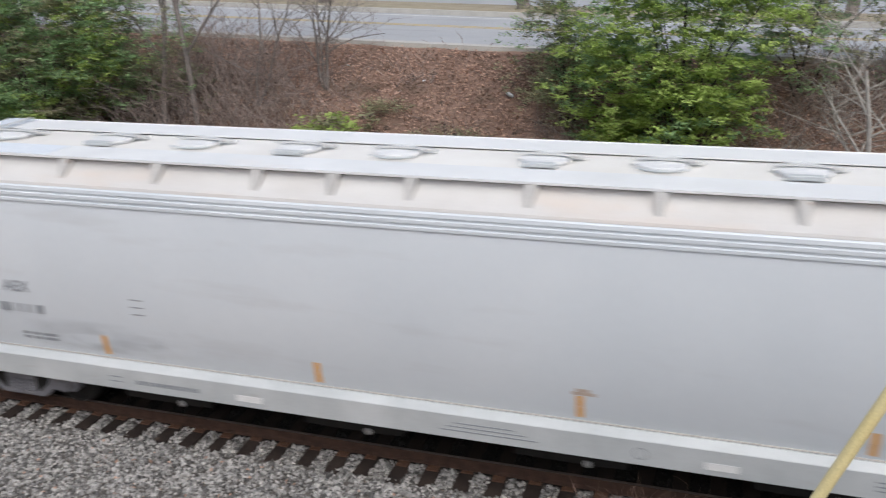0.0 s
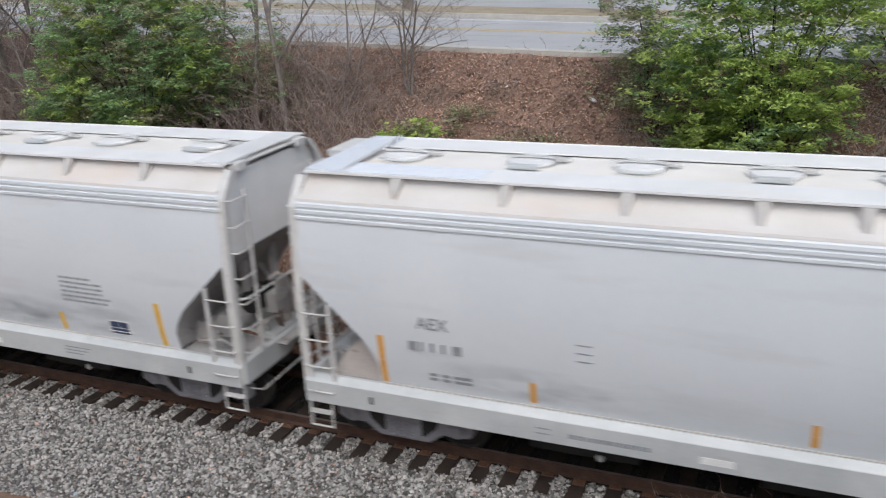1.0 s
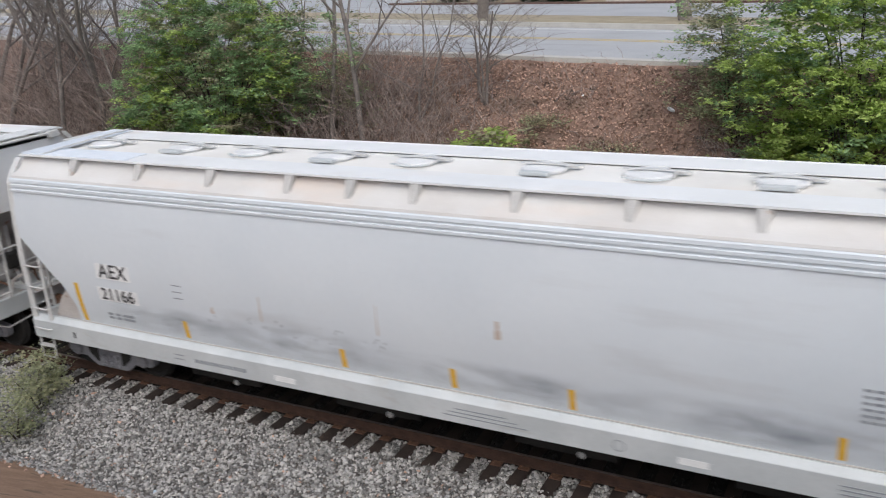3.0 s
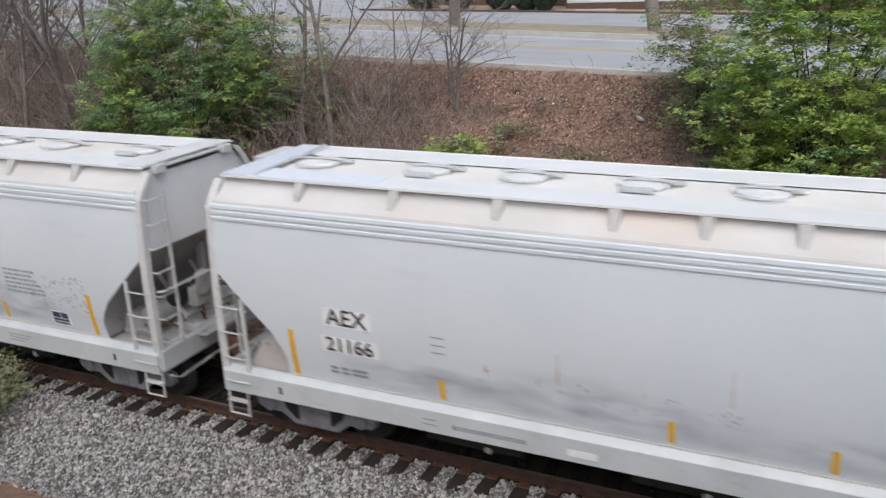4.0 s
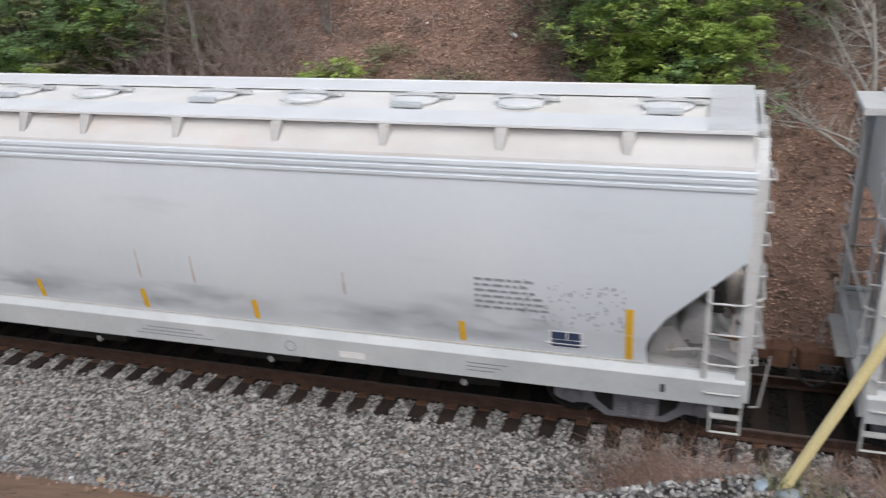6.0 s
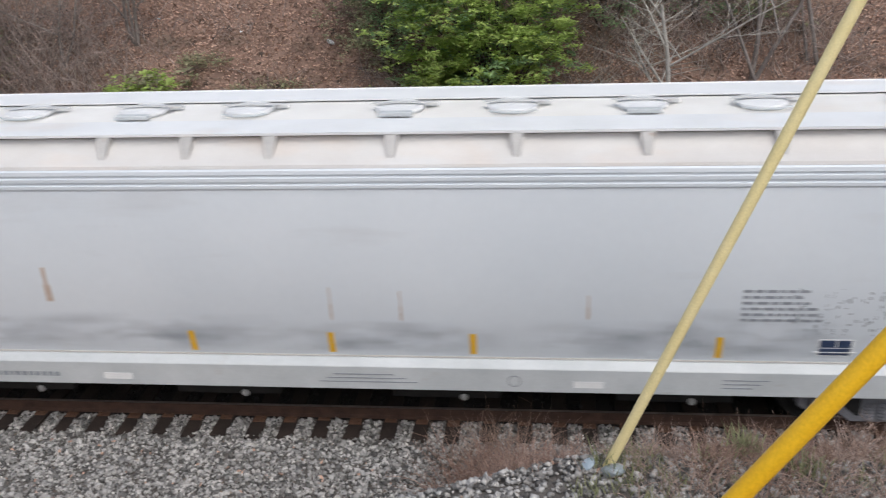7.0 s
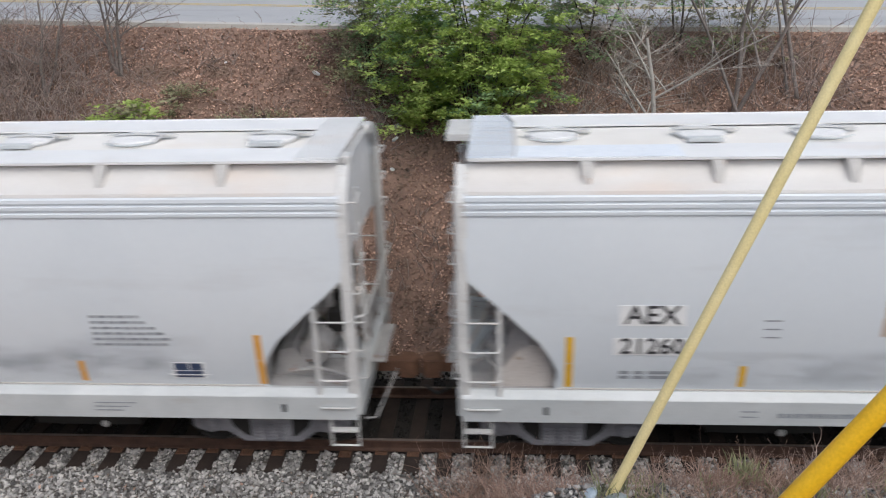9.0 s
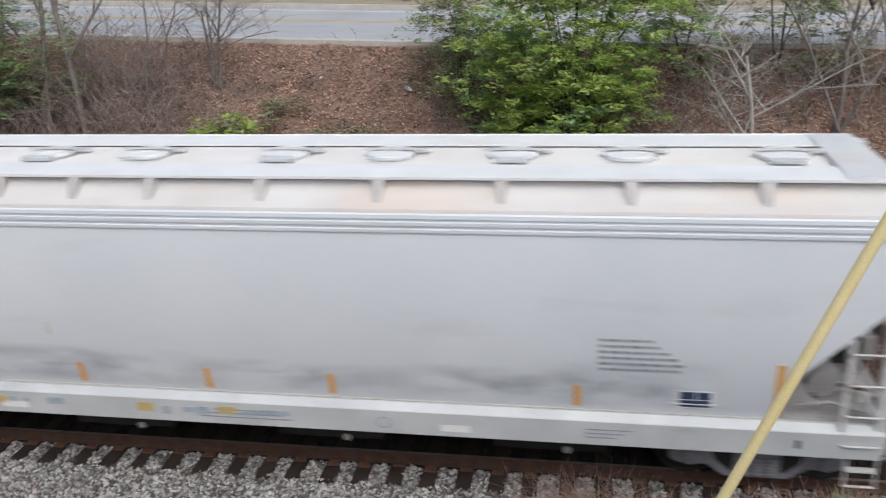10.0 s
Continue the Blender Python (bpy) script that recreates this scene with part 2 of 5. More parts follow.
def raw(name, verts, faces, mat, parent=None, label=""):
    me = bpy.data.meshes.new(name)
    verts, faces = np.asarray(verts, np.float32), np.asarray(faces, np.int32)
    k = faces.shape[1]
    me.vertices.add(len(verts))
    me.vertices.foreach_set("co", verts.ravel())
    me.loops.add(faces.size)
    me.loops.foreach_set("vertex_index", faces.ravel())
    me.polygons.add(len(faces))
    me.polygons.foreach_set("loop_start", np.arange(0, faces.size, k, dtype=np.int32))
    me.update(calc_edges=True)
    me.validate()
    me.materials.append(mat)
    ob = new(name, me)
    ob.parent = parent
    if label:
        tagged(ob, label)
    return ob


rng = np.random.default_rng(7)


def turns(n, flat=0.0):
    """n random rotation matrices; flat near 1 keeps the pieces lying level."""
    v = rng.normal(size=(n, 3))
    v[:, 2] = np.abs(v[:, 2])
    v = v / np.linalg.norm(v, axis=1)[:, None]
    v = v * (1 - flat) + np.array([0, 0, 1]) * flat
    v /= np.linalg.norm(v, axis=1)[:, None]
    a = rng.normal(size=(n, 3))
    a -= (a * v).sum(1)[:, None] * v
    a /= np.linalg.norm(a, axis=1)[:, None]
    return np.stack([a, np.cross(v, a), v], 2)


def leaves(name, centres, size, mat, parent=None, label="", flat=0.0, long=1.6):
    """Folded leaf blades, two triangles and a crease each."""
    n = len(centres)
    s = size * rng.uniform(0.6, 1.35, n)
    base = np.array([[-long / 2, 0, 0], [0, -0.42, 0.14], [long / 2, 0, 0], [0, 0.42, 0.14]])
    v = np.einsum("nij,kj->nki", turns(n, flat), base) * s[:, None, None] + np.asarray(centres)[:, None, :]
    i = np.arange(n)[:, None] * 4
    f = np.concatenate([i + np.array([[0, 1, 2]]), i + np.array([[0, 2, 3]])])
    return raw(name, v.reshape(-1, 3), f, mat, parent, label)


def thing(name, label, category, group="", at=(0, 0, 0)):
    e = new(name)
    e.location = at
    e.empty_display_size = 0.2
    return tagged(e, label, category, group)


# ---- lie of the land ----
TRACK = 11.8


def road_near(x):
    return float(np.interp(x, (-90, -14, -4.5, 8, 90), (29.5, 21.2, 20.15, 20.1, 20.8)))


def road_far(x):
    return float(np.interp(x, (-90, -14, -4.5, 8, 90), (39.5, 28.3, 26.9, 26.4, 27.0)))


def level(x):
    return 4.8 - 0.023 * max(-60, min(40, x))


def toe(x):
    return float(np.interp(x, (-60, -9, -4, 0.5, 60), (8.2, 8.3, 8.5, 9.75, 9.9)))


def ground_z(x, y):
    t = toe(x)
    if y < t:
        top = float(np.interp(y, (0, 1.2, 3.5, 5.5, 7.45, 12), (5.72, 5.3, 3.85, 1.95, 1.88, 1.88)))
        return min(-0.42 + (t - y) * float(np.interp(x, (-4, 0.7), (0.72, 1.02))), top)
    if y < 10.3:
        return -0.42 + (y - t) / (10.3 - t) * 0.2
    if y < 13.3:
        return -0.22
    if y < 14.2:
        return -0.22 - (y - 13.3) * 0.2
    e = road_near(x) - 0.35
    if y < e:
        s = (y - 14.2) / (e - 14.2)
        rise = s + 0.10 * math.sin(math.pi * s)
        return -0.40 + rise * (level(x) + 0.37) + 0.10 * noise.noise(Vector((x * 0.5, y * 0.5, 0))) * min(1, 6 * s * (1 - s))
    return level(x) - 0.03


def slope_hit(az, el):
    """Where a sight line at these degrees meets the far bank."""
    a, e = math.tan(radians(az)), math.tan(radians(el)) / math.cos(radians(az))
    y = 13.5
    while y < 40 and 7.42 + e * y > ground_z(a * y, y):
        y += 0.05
    return a * y, y, ground_z(a * y, y)


def ground():
    xs = np.unique(np.concatenate([np.linspace(-400, -40, 19), np.linspace(-40, 24, 161), np.linspace(24, 400, 19)]))
    ys = np.unique(np.concatenate([np.linspace(-120, 0, 7), np.linspace(0, 8, 17), np.linspace(8, 24, 81), np.linspace(24, 60, 19), np.linspace(60, 900, 13)]))
    v = [(x, y, ground_z(x, y)) for y in ys for x in xs]
    w = len(xs)
    f = [(j * w + i, j * w + i + 1, (j + 1) * w + i + 1, (j + 1) * w + i) for j in range(len(ys) - 1) for i in range(w - 1)]
    g = raw("ground", v, f, CLAY)
    for m in (BED, MULCH, TURF, SHADED):
        g.data.materials.append(m)
    idx = []
    for a, b, c, d in f:
        x, y = (v[a][0] + v[c][0]) / 2, (v[a][1] + v[c][1]) / 2
        # Slot 4, between the rails, is painted with the under-train shade.
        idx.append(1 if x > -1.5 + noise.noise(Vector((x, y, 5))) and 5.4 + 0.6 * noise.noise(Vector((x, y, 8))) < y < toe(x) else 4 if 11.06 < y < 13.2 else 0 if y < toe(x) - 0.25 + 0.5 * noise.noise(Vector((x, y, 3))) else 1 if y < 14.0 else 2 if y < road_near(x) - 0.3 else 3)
    g.data.polygons.foreach_set("material_index", idx)
    g.data.polygons.foreach_set("use_smooth", [True] * len(f))
    return tagged(g, "sloping ground of clay, ballast bed, leaf mould and turf", "ground", kind="structure")


def strip(name, near, far, lift, thick, mat, label, category, x0=-90, x1=90, n=60):
    bm = bm_new()
    rows = []
    for x in np.linspace(x0, x1, n):
        z = level(x) + lift
        rows.append([bm.verts.new(p) for p in ((x, near(x), z), (x, far(x), z), (x, far(x), z - thick), (x, near(x), z - thick))])
    for a, b in zip(rows, rows[1:]):
        for k in range(4):
            bm.faces.new((a[k], a[(k + 1) % 4], b[(k + 1) % 4], b[k]))
    bm.faces.new(rows[0])
    bm.faces.new(rows[-1])
    return tagged(part(name, bm, mat), label, category, kind="structure")


ground()
strip("road", road_near, road_far, 0.02, 0.3, ASPHALT, "pale worn asphalt road above the leafy bank", "road")
strip("road_gutter", lambda x: road_near(x) - 0.35, lambda x: road_near(x) - 0.003, 0.05, 0.3, CONCRETE, "pale concrete gutter along the road", "gutter")
strip("kerb", lambda x: road_far(x) + 0.003, lambda x: road_far(x) + 0.18, 0.17, 0.4, CONCRETE, "pale concrete kerb along the road", "kerb")
strip("verge", lambda x: road_far(x) + 0.185, lambda x: road_far(x) + 3.1, 0.14, 0.4, TURF, "strip of dry tan winter grass", "verge")
strip("car_park", lambda x: road_far(x) + 3.3, lambda x: 38.2 - 0.02 * x if x > -23.5 else 62.0, 0.012, 0.3, ASPHALT, "pale asphalt car park before the house", "pavement", -60, 60, 120)
for o in (-0.14, 0.14):
    strip("road_line", lambda x: road_near(x) * 0.46 + road_far(x) * 0.54 + o, lambda x: road_near(x) * 0.46 + road_far(x) * 0.54 + o + 0.11, 0.026, 0.01, LINEY, "worn yellow centre line on the asphalt", "road marking")
strip("road_edge_line", lambda x: road_far(x) - 0.55, lambda x: road_far(x) - 0.43, 0.026, 0.01, LINEW, "worn white edge line on the asphalt", "road marking")


# ---- railway track ----
def track():
    t = thing("railway_track", "single railway track of rusty rails on dark timber sleepers", "railway track", at=(0, TRACK, 0))
    head = [(-0.035, -0.005), (-0.028, 0.0), (0.028, 0.0), (0.035, -0.005), (0.035, -0.03), (0.009, -0.045), (0.009, -0.135), (0.07, -0.152), (0.07, -0.165), (-0.07, -0.165), (-0.07, -0.152), (-0.009, -0.135), (-0.009, -0.045), (-0.035, -0.03)]
    for y in (-0.755, 0.755):
        r = part("rail", prism(bm_new(), [(y + a, b) for a, b in head], "x", -75, 75), RAILM, t, "rusty steel rail with a worn head")
        part("running_surface", box(bm_new(), -75, 75, y - 0.026, y + 0.026, 0.0005, 0.003), RAILTOP, r, "worn bright running surface")
    bm = box(bm_new(), -0.115, 0.115, -1.32, 1.32, -0.36, -0.18, 0.012)
    first = part("sleeper", bm, TIE, t)
    bm = bm_new()
    box(bm, -0.09, 0.09, -0.16, 0.16, -0.18, -0.166)
    for sx in (-0.06, 0.06):
        for sy in (-0.1, 0.1):
            box(bm, sx - 0.012, sx + 0.012, sy - 0.014, sy + 0.014, -0.166, -0.142)
    plate = part("tie_plate", bm, RUST, first, "rusty steel tie plate with spikes")
    plate.location = (0, -0.755, 0)
    for i in range(-64, 46):
        x = i * 0.505 + random.uniform(-0.035, 0.035)
        if i == -64:
            s = first
        else:
            s = first.copy()
            scene.collection.objects.link(s)
            p = plate.copy()
            scene.collection.objects.link(p)
            p.parent = s
        s.location = (x, random.uniform(-0.05, 0.05), random.uniform(-0.012, 0.008))
        s.rotation_euler = (0, 0, radians(random.uniform(-1.6, 1.6)))
        TIES.append(x)
    return t


TIES = []
track()


def ballast():
    """Crushed stone on the near shoulder, between the sleepers and beyond them."""
    pts = []
    ties = np.array(TIES)

    def lay(n, x0, x1, y0, y1):
        p = np.stack([rng.uniform(x0, x1, n), rng.uniform(y0, y1, n)], 1)
        near = np.abs(p[:, 0:1] - ties[None, :]).min(1)
        keep = ~((near < 0.125) & (np.abs(p[:, 1] - TRACK) < 1.30))
        keep &= (np.abs(np.abs(p[:, 1] - TRACK) - 0.755) > 0.07)
        tt = np.array([toe(x) for x in p[:, 0]])
        fade = (p[:, 1] - tt + 0.75) / 0.95
        keep &= rng.uniform(0, 1, n) < fade
        return p[keep]
    for n, a, b, c, d in ((42000, -17, -1, 7.5, 10.6), (12000, -1, 7, 9.3, 10.6), (10000, -17, 7, 10.6, 11.0), (9000, -17, 7, 11.0, 13.4), (5000, -32, -17, 8, 11), (2500, 7, 16, 9.5, 11)):
        pts.append(lay(n, a, b, c, d))
    p = np.concatenate(pts)
    # Stones between the rails get the dark colour that imitates the cars' shade.
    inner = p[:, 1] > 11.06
    for q, name, mat, label in ((p[~inner], "ballast", STONE, "loose grey crushed granite ballast stones"), (p[inner], "oily_ballast", SHADED, "ballast stones between the rails, coloured near-black for shade under the train")):
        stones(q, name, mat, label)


def stones(p, name, mat, label):
    n = len(p)
    z = np.array([ground_z(x, y) for x, y in p]) + rng.uniform(-0.005, 0.03, n)
    s = rng.gamma(7, 0.0043, n) + 0.008
    o = np.array([[1, 0, 0], [-1, 0, 0], [0, 1, 0], [0, -1, 0], [0, 0, 1], [0, 0, -1.0]])
    v = o[None] * rng.uniform(0.55, 1.15, (n, 6, 1)) + rng.normal(0, 0.16, (n, 6, 3))
    v = np.einsum("nij,nkj->nki", turns(n), v) * s[:, None, None] * np.array([1, 1, 0.8]) + np.column_stack([p, z])[:, None, :]
    tri = np.array([[0, 2, 4], [2, 1, 4], [1, 3, 4], [3, 0, 4], [2, 0, 5], [1, 2, 5], [3, 1, 5], [0, 3, 5]])
    f = (np.arange(n)[:, None, None] * 6 + tri[None]).reshape(-1, 3)
    tagged(raw(name, v.reshape(-1, 3), f, mat), label, "ballast", kind="stuff")


ballast()


def bank_stones():
    n = 15000
    p = np.stack([rng.uniform(-2.5, 6, n), rng.uniform(5.9, 9.9, n)], 1)
    stones(p[np.array([y < toe(x) + 0.1 for x, y in p])], "bank_gravel", STONE, "grey gravel strewn over the near bank")


bank_stones()


def leaf_litter():
    n = 190000
    x, y = rng.uniform(-22, 14, n), rng.uniform(13.7, 21.5, n)
    keep = np.array([b < road_near(a) - 0.42 for a, b in zip(x, y)])
    x, y = x[keep], y[keep]
    c = np.array([(a, b, ground_z(a, b) + random.uniform(0.0, 0.06)) for a, b in zip(x, y)])
    tagged(leaves("leaf_litter", c, 0.042, LITTER, flat=0.4, long=1.5), "red-brown fallen leaves covering the bank", "leaf litter", kind="stuff")
    x, y = rng.uniform(-15, 8, 900), rng.uniform(7.2, 10.3, 900)
    c = np.array([(a, b, ground_z(a, b) + 0.03) for a, b in zip(x, y)])
    tagged(leaves("stray_leaves", c, 0.05, LITTER, flat=0.5), "stray brown leaves on the ballast", "leaf litter", kind="stuff")


leaf_litter()


# ---- covered hopper cars ----
SIDE = [(1.30, 1.425), (1.40, 1.448), (1.58, 1.480), (1.80, 1.510), (2.05, 1.532), (2.30, 1.545), (2.60, 1.548), (2.92, 1.54), (3.20, 1.525), (3.50, 1.50), (3.70, 1.478), (3.79, 1.468)]
RIBS = [-7.5, -5.9, -4.3, -2.7, -1.57, -0.46, 1.12, 2.7, 4.3, 5.9, 7.5]
HATCHES = [-7.88, -5.9, -4.35, -2.62, -1.07, 1.07, 2.62, 4.35, 5.9, 7.88]


def half_length(z):
    return float(np.interp(z, (1.30, 1.60, 1.80, 2.05, 2.46, 2.95), (7.86, 7.84, 7.92, 8.08, 8.50, 9.02))) if z < 2.95 else 9.02


def smear_material():
    m = bpy.data.materials.new("grey_grime_smear")
    m.use_nodes = True
    n, l = m.node_tree.nodes, m.node_tree.links
    b = n["Principled BSDF"]
    b.inputs["Base Color"].default_value, b.inputs["Roughness"].default_value = (0.28, 0.305, 0.35, 1), 0.5
    tc, mp, t, r = n.new("ShaderNodeTexCoord"), n.new("ShaderNodeMapping"), n.new("ShaderNodeTexNoise"), n.new("ShaderNodeValToRGB")
    oi = n.new("ShaderNodeObjectInfo")
    sh = n.new("ShaderNodeMath")
    sh.operation, sh.inputs[1].default_value = "MULTIPLY", 50.0
    l.new(oi.outputs["Random"], sh.inputs[0])
    l.new(sh.outputs[0], mp.inputs["Location"])
    mp.inputs["Scale"].default_value = (0.55, 1.0, 1.9)
    l.new(tc.outputs["Object"], mp.inputs["Vector"])
    l.new(mp.outputs[0], t.inputs["Vector"])
    t.inputs["Scale"].default_value, t.inputs["Detail"].default_value = 2.0, 9.0
    r.color_ramp.elements[0].position, r.color_ramp.elements[1].position = 0.38, 0.70
    r.color_ramp.elements[1].color = (0.42, 0.42, 0.42, 1)
    l.new(t.outputs["Fac"], r.inputs["Fac"])
    sep = n.new("ShaderNodeSeparateXYZ")
    l.new(tc.outputs["Generated"], sep.inputs[0])

    def hump(k):
        a, c = n.new("ShaderNodeMath"), n.new("ShaderNodeMath")
        a.operation, c.operation = "MULTIPLY", "MULTIPLY"
        one = n.new("ShaderNodeMath")
        one.operation, one.inputs[0].default_value = "SUBTRACT", 1.0
        l.new(sep.outputs[k], one.inputs[1])
        l.new(sep.outputs[k], a.inputs[0])
        l.new(one.outputs[0], a.inputs[1])
        l.new(a.outputs[0], c.inputs[0])
        c.inputs[1].default_value = 4.0
        return c.outputs[0]
    a, c = n.new("ShaderNodeMath"), n.new("ShaderNodeMath")
    a.operation, c.operation = "MULTIPLY", "MULTIPLY"
    l.new(hump("X"), a.inputs[0])
    l.new(hump("Z"), a.inputs[1])
    l.new(a.outputs[0], c.inputs[0])
    l.new(r.outputs["Color"], c.inputs[1])
    l.new(c.outputs[0], b.inputs["Alpha"])
    return m


SMEAR = smear_material()


def side_at(z):
    return float(np.interp(z, [p[0] for p in SIDE], [p[1] for p in SIDE]))


def side_sheet(car, s):
    """One long curved side with the cut-away ends, 20 mm thick."""
    bm = bm_new()
    zs = sorted({z for z, _ in SIDE} | {1.5, 1.6, 1.7, 1.9, 2.18, 2.46, 2.7})
    rows = []
    for z in zs:
        h = half_length(z)
        xs = np.linspace(-h, h, 13)
        rows.append([[bm.verts.new((x, s * (side_at(z) - d), z)) for x in xs] for d in (0, 0.02)])
    for a, b in zip(rows, rows[1:]):
        for k in (0, 1):
            for i in range(12):
                bm.faces.new((a[k][i], a[k][i + 1], b[k][i + 1], b[k][i]))
        for i in (0, -1):
            bm.faces.new((a[0][i], a[1][i], b[1][i], b[0][i]))
    return part("side_sheet", bm, PAINT, car, smooth=True)


def truck(car, x0):
    t = new("truck")
    t.parent = car
    t.location = (x0, 0, 0)
    tagged(t, "dusty grey cast-steel truck with two wheelsets")
    for s in (-1, 1):
        bm = bm_new()
        y0, y1 = s * 0.93, s * 1.08
        prism(bm, [(-1.16, 0.60), (-1.16, 0.40), (-1.06, 0.33), (-0.84, 0.33), (-0.66, 0.36), (-0.42, 0.15), (0.42, 0.15), (0.66, 0.36), (0.84, 0.33), (1.06, 0.33), (1.16, 0.40), (1.16, 0.60), (0.70, 0.66), (0.40, 0.78), (-0.40, 0.78), (-0.70, 0.66)], "y", y0, y1)
        bmesh.ops.bevel(bm, geom=bm.edges[:], offset=0.02, segments=1, affect="EDGES")
        f = part("side_frame", bm, TRUCK, t)
        # Black plates on the solid frame imitate the shade inside its openings.
        for m in (-1, 1):
            bm = prism(bm_new(), [(m * 0.62, 0.60), (m * 0.55, 0.42), (m * 0.36, 0.26), (m * 0.31, 0.26), (m * 0.31, 0.62)], "y", s * 1.05, s * 1.086)
            part("frame_opening", bm, DARK, f, "black plate standing for a shaded opening in the casting")
        for sx in (-0.19, 0.0, 0.19):
            bm = bm_new()
            prof = []
            for i in range(11):
                prof += [(0.075 if i % 2 else 0.055, 0.20 + i * 0.026)]
            lathe(bm, prof, (sx, s * 1.06, 0), "z", 10)
            part("spring", bm, TRUCK, f, "coiled bolster spring")
        for ax in (-0.89, 0.89):
            bm = bm_new()
            lathe(bm, [(0.10, 0), (0.125, 0.02), (0.125, 0.10), (0.09, 0.13), (0.03, 0.14)] if s > 0 else [(0.10, 0), (0.125, -0.02), (0.125, -0.10), (0.09, -0.13), (0.03, -0.14)], (ax, s * 1.02, 0.457), "y", 14)
            part("bearing_cap", bm, TRUCK, f)
    # Bolster and wheels take the shade black, so they recede behind the frames.
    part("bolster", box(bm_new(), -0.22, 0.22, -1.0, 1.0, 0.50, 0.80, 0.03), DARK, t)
    for ax in (-0.89, 0.89):
        bm = bm_new()
        lathe(bm, [(0.08, -1.05), (0.08, 1.05)], (0, 0, 0), "y", 10)
        for s in (-1, 1):
            lathe(bm, [(0.05, s * 0.70), (0.13, s * 0.69), (0.16, s * 0.72), (0.36, s * 0.745), (0.40, s * 0.70), (0.485, s * 0.69), (0.485, s * 0.72), (0.457, s * 0.735), (0.45, s * 0.82), (0.40, s * 0.825), (0.37, s * 0.775), (0.16, s * 0.76), (0.12, s * 0.80), (0.05, s * 0.80)], (0, 0, 0), "y", 28)
        w = part("wheelset", bm, DARK, t, "dusty steel wheels on an axle")
        w.location = (ax, 0, 0.457)
        w["spins"] = 1
    return t


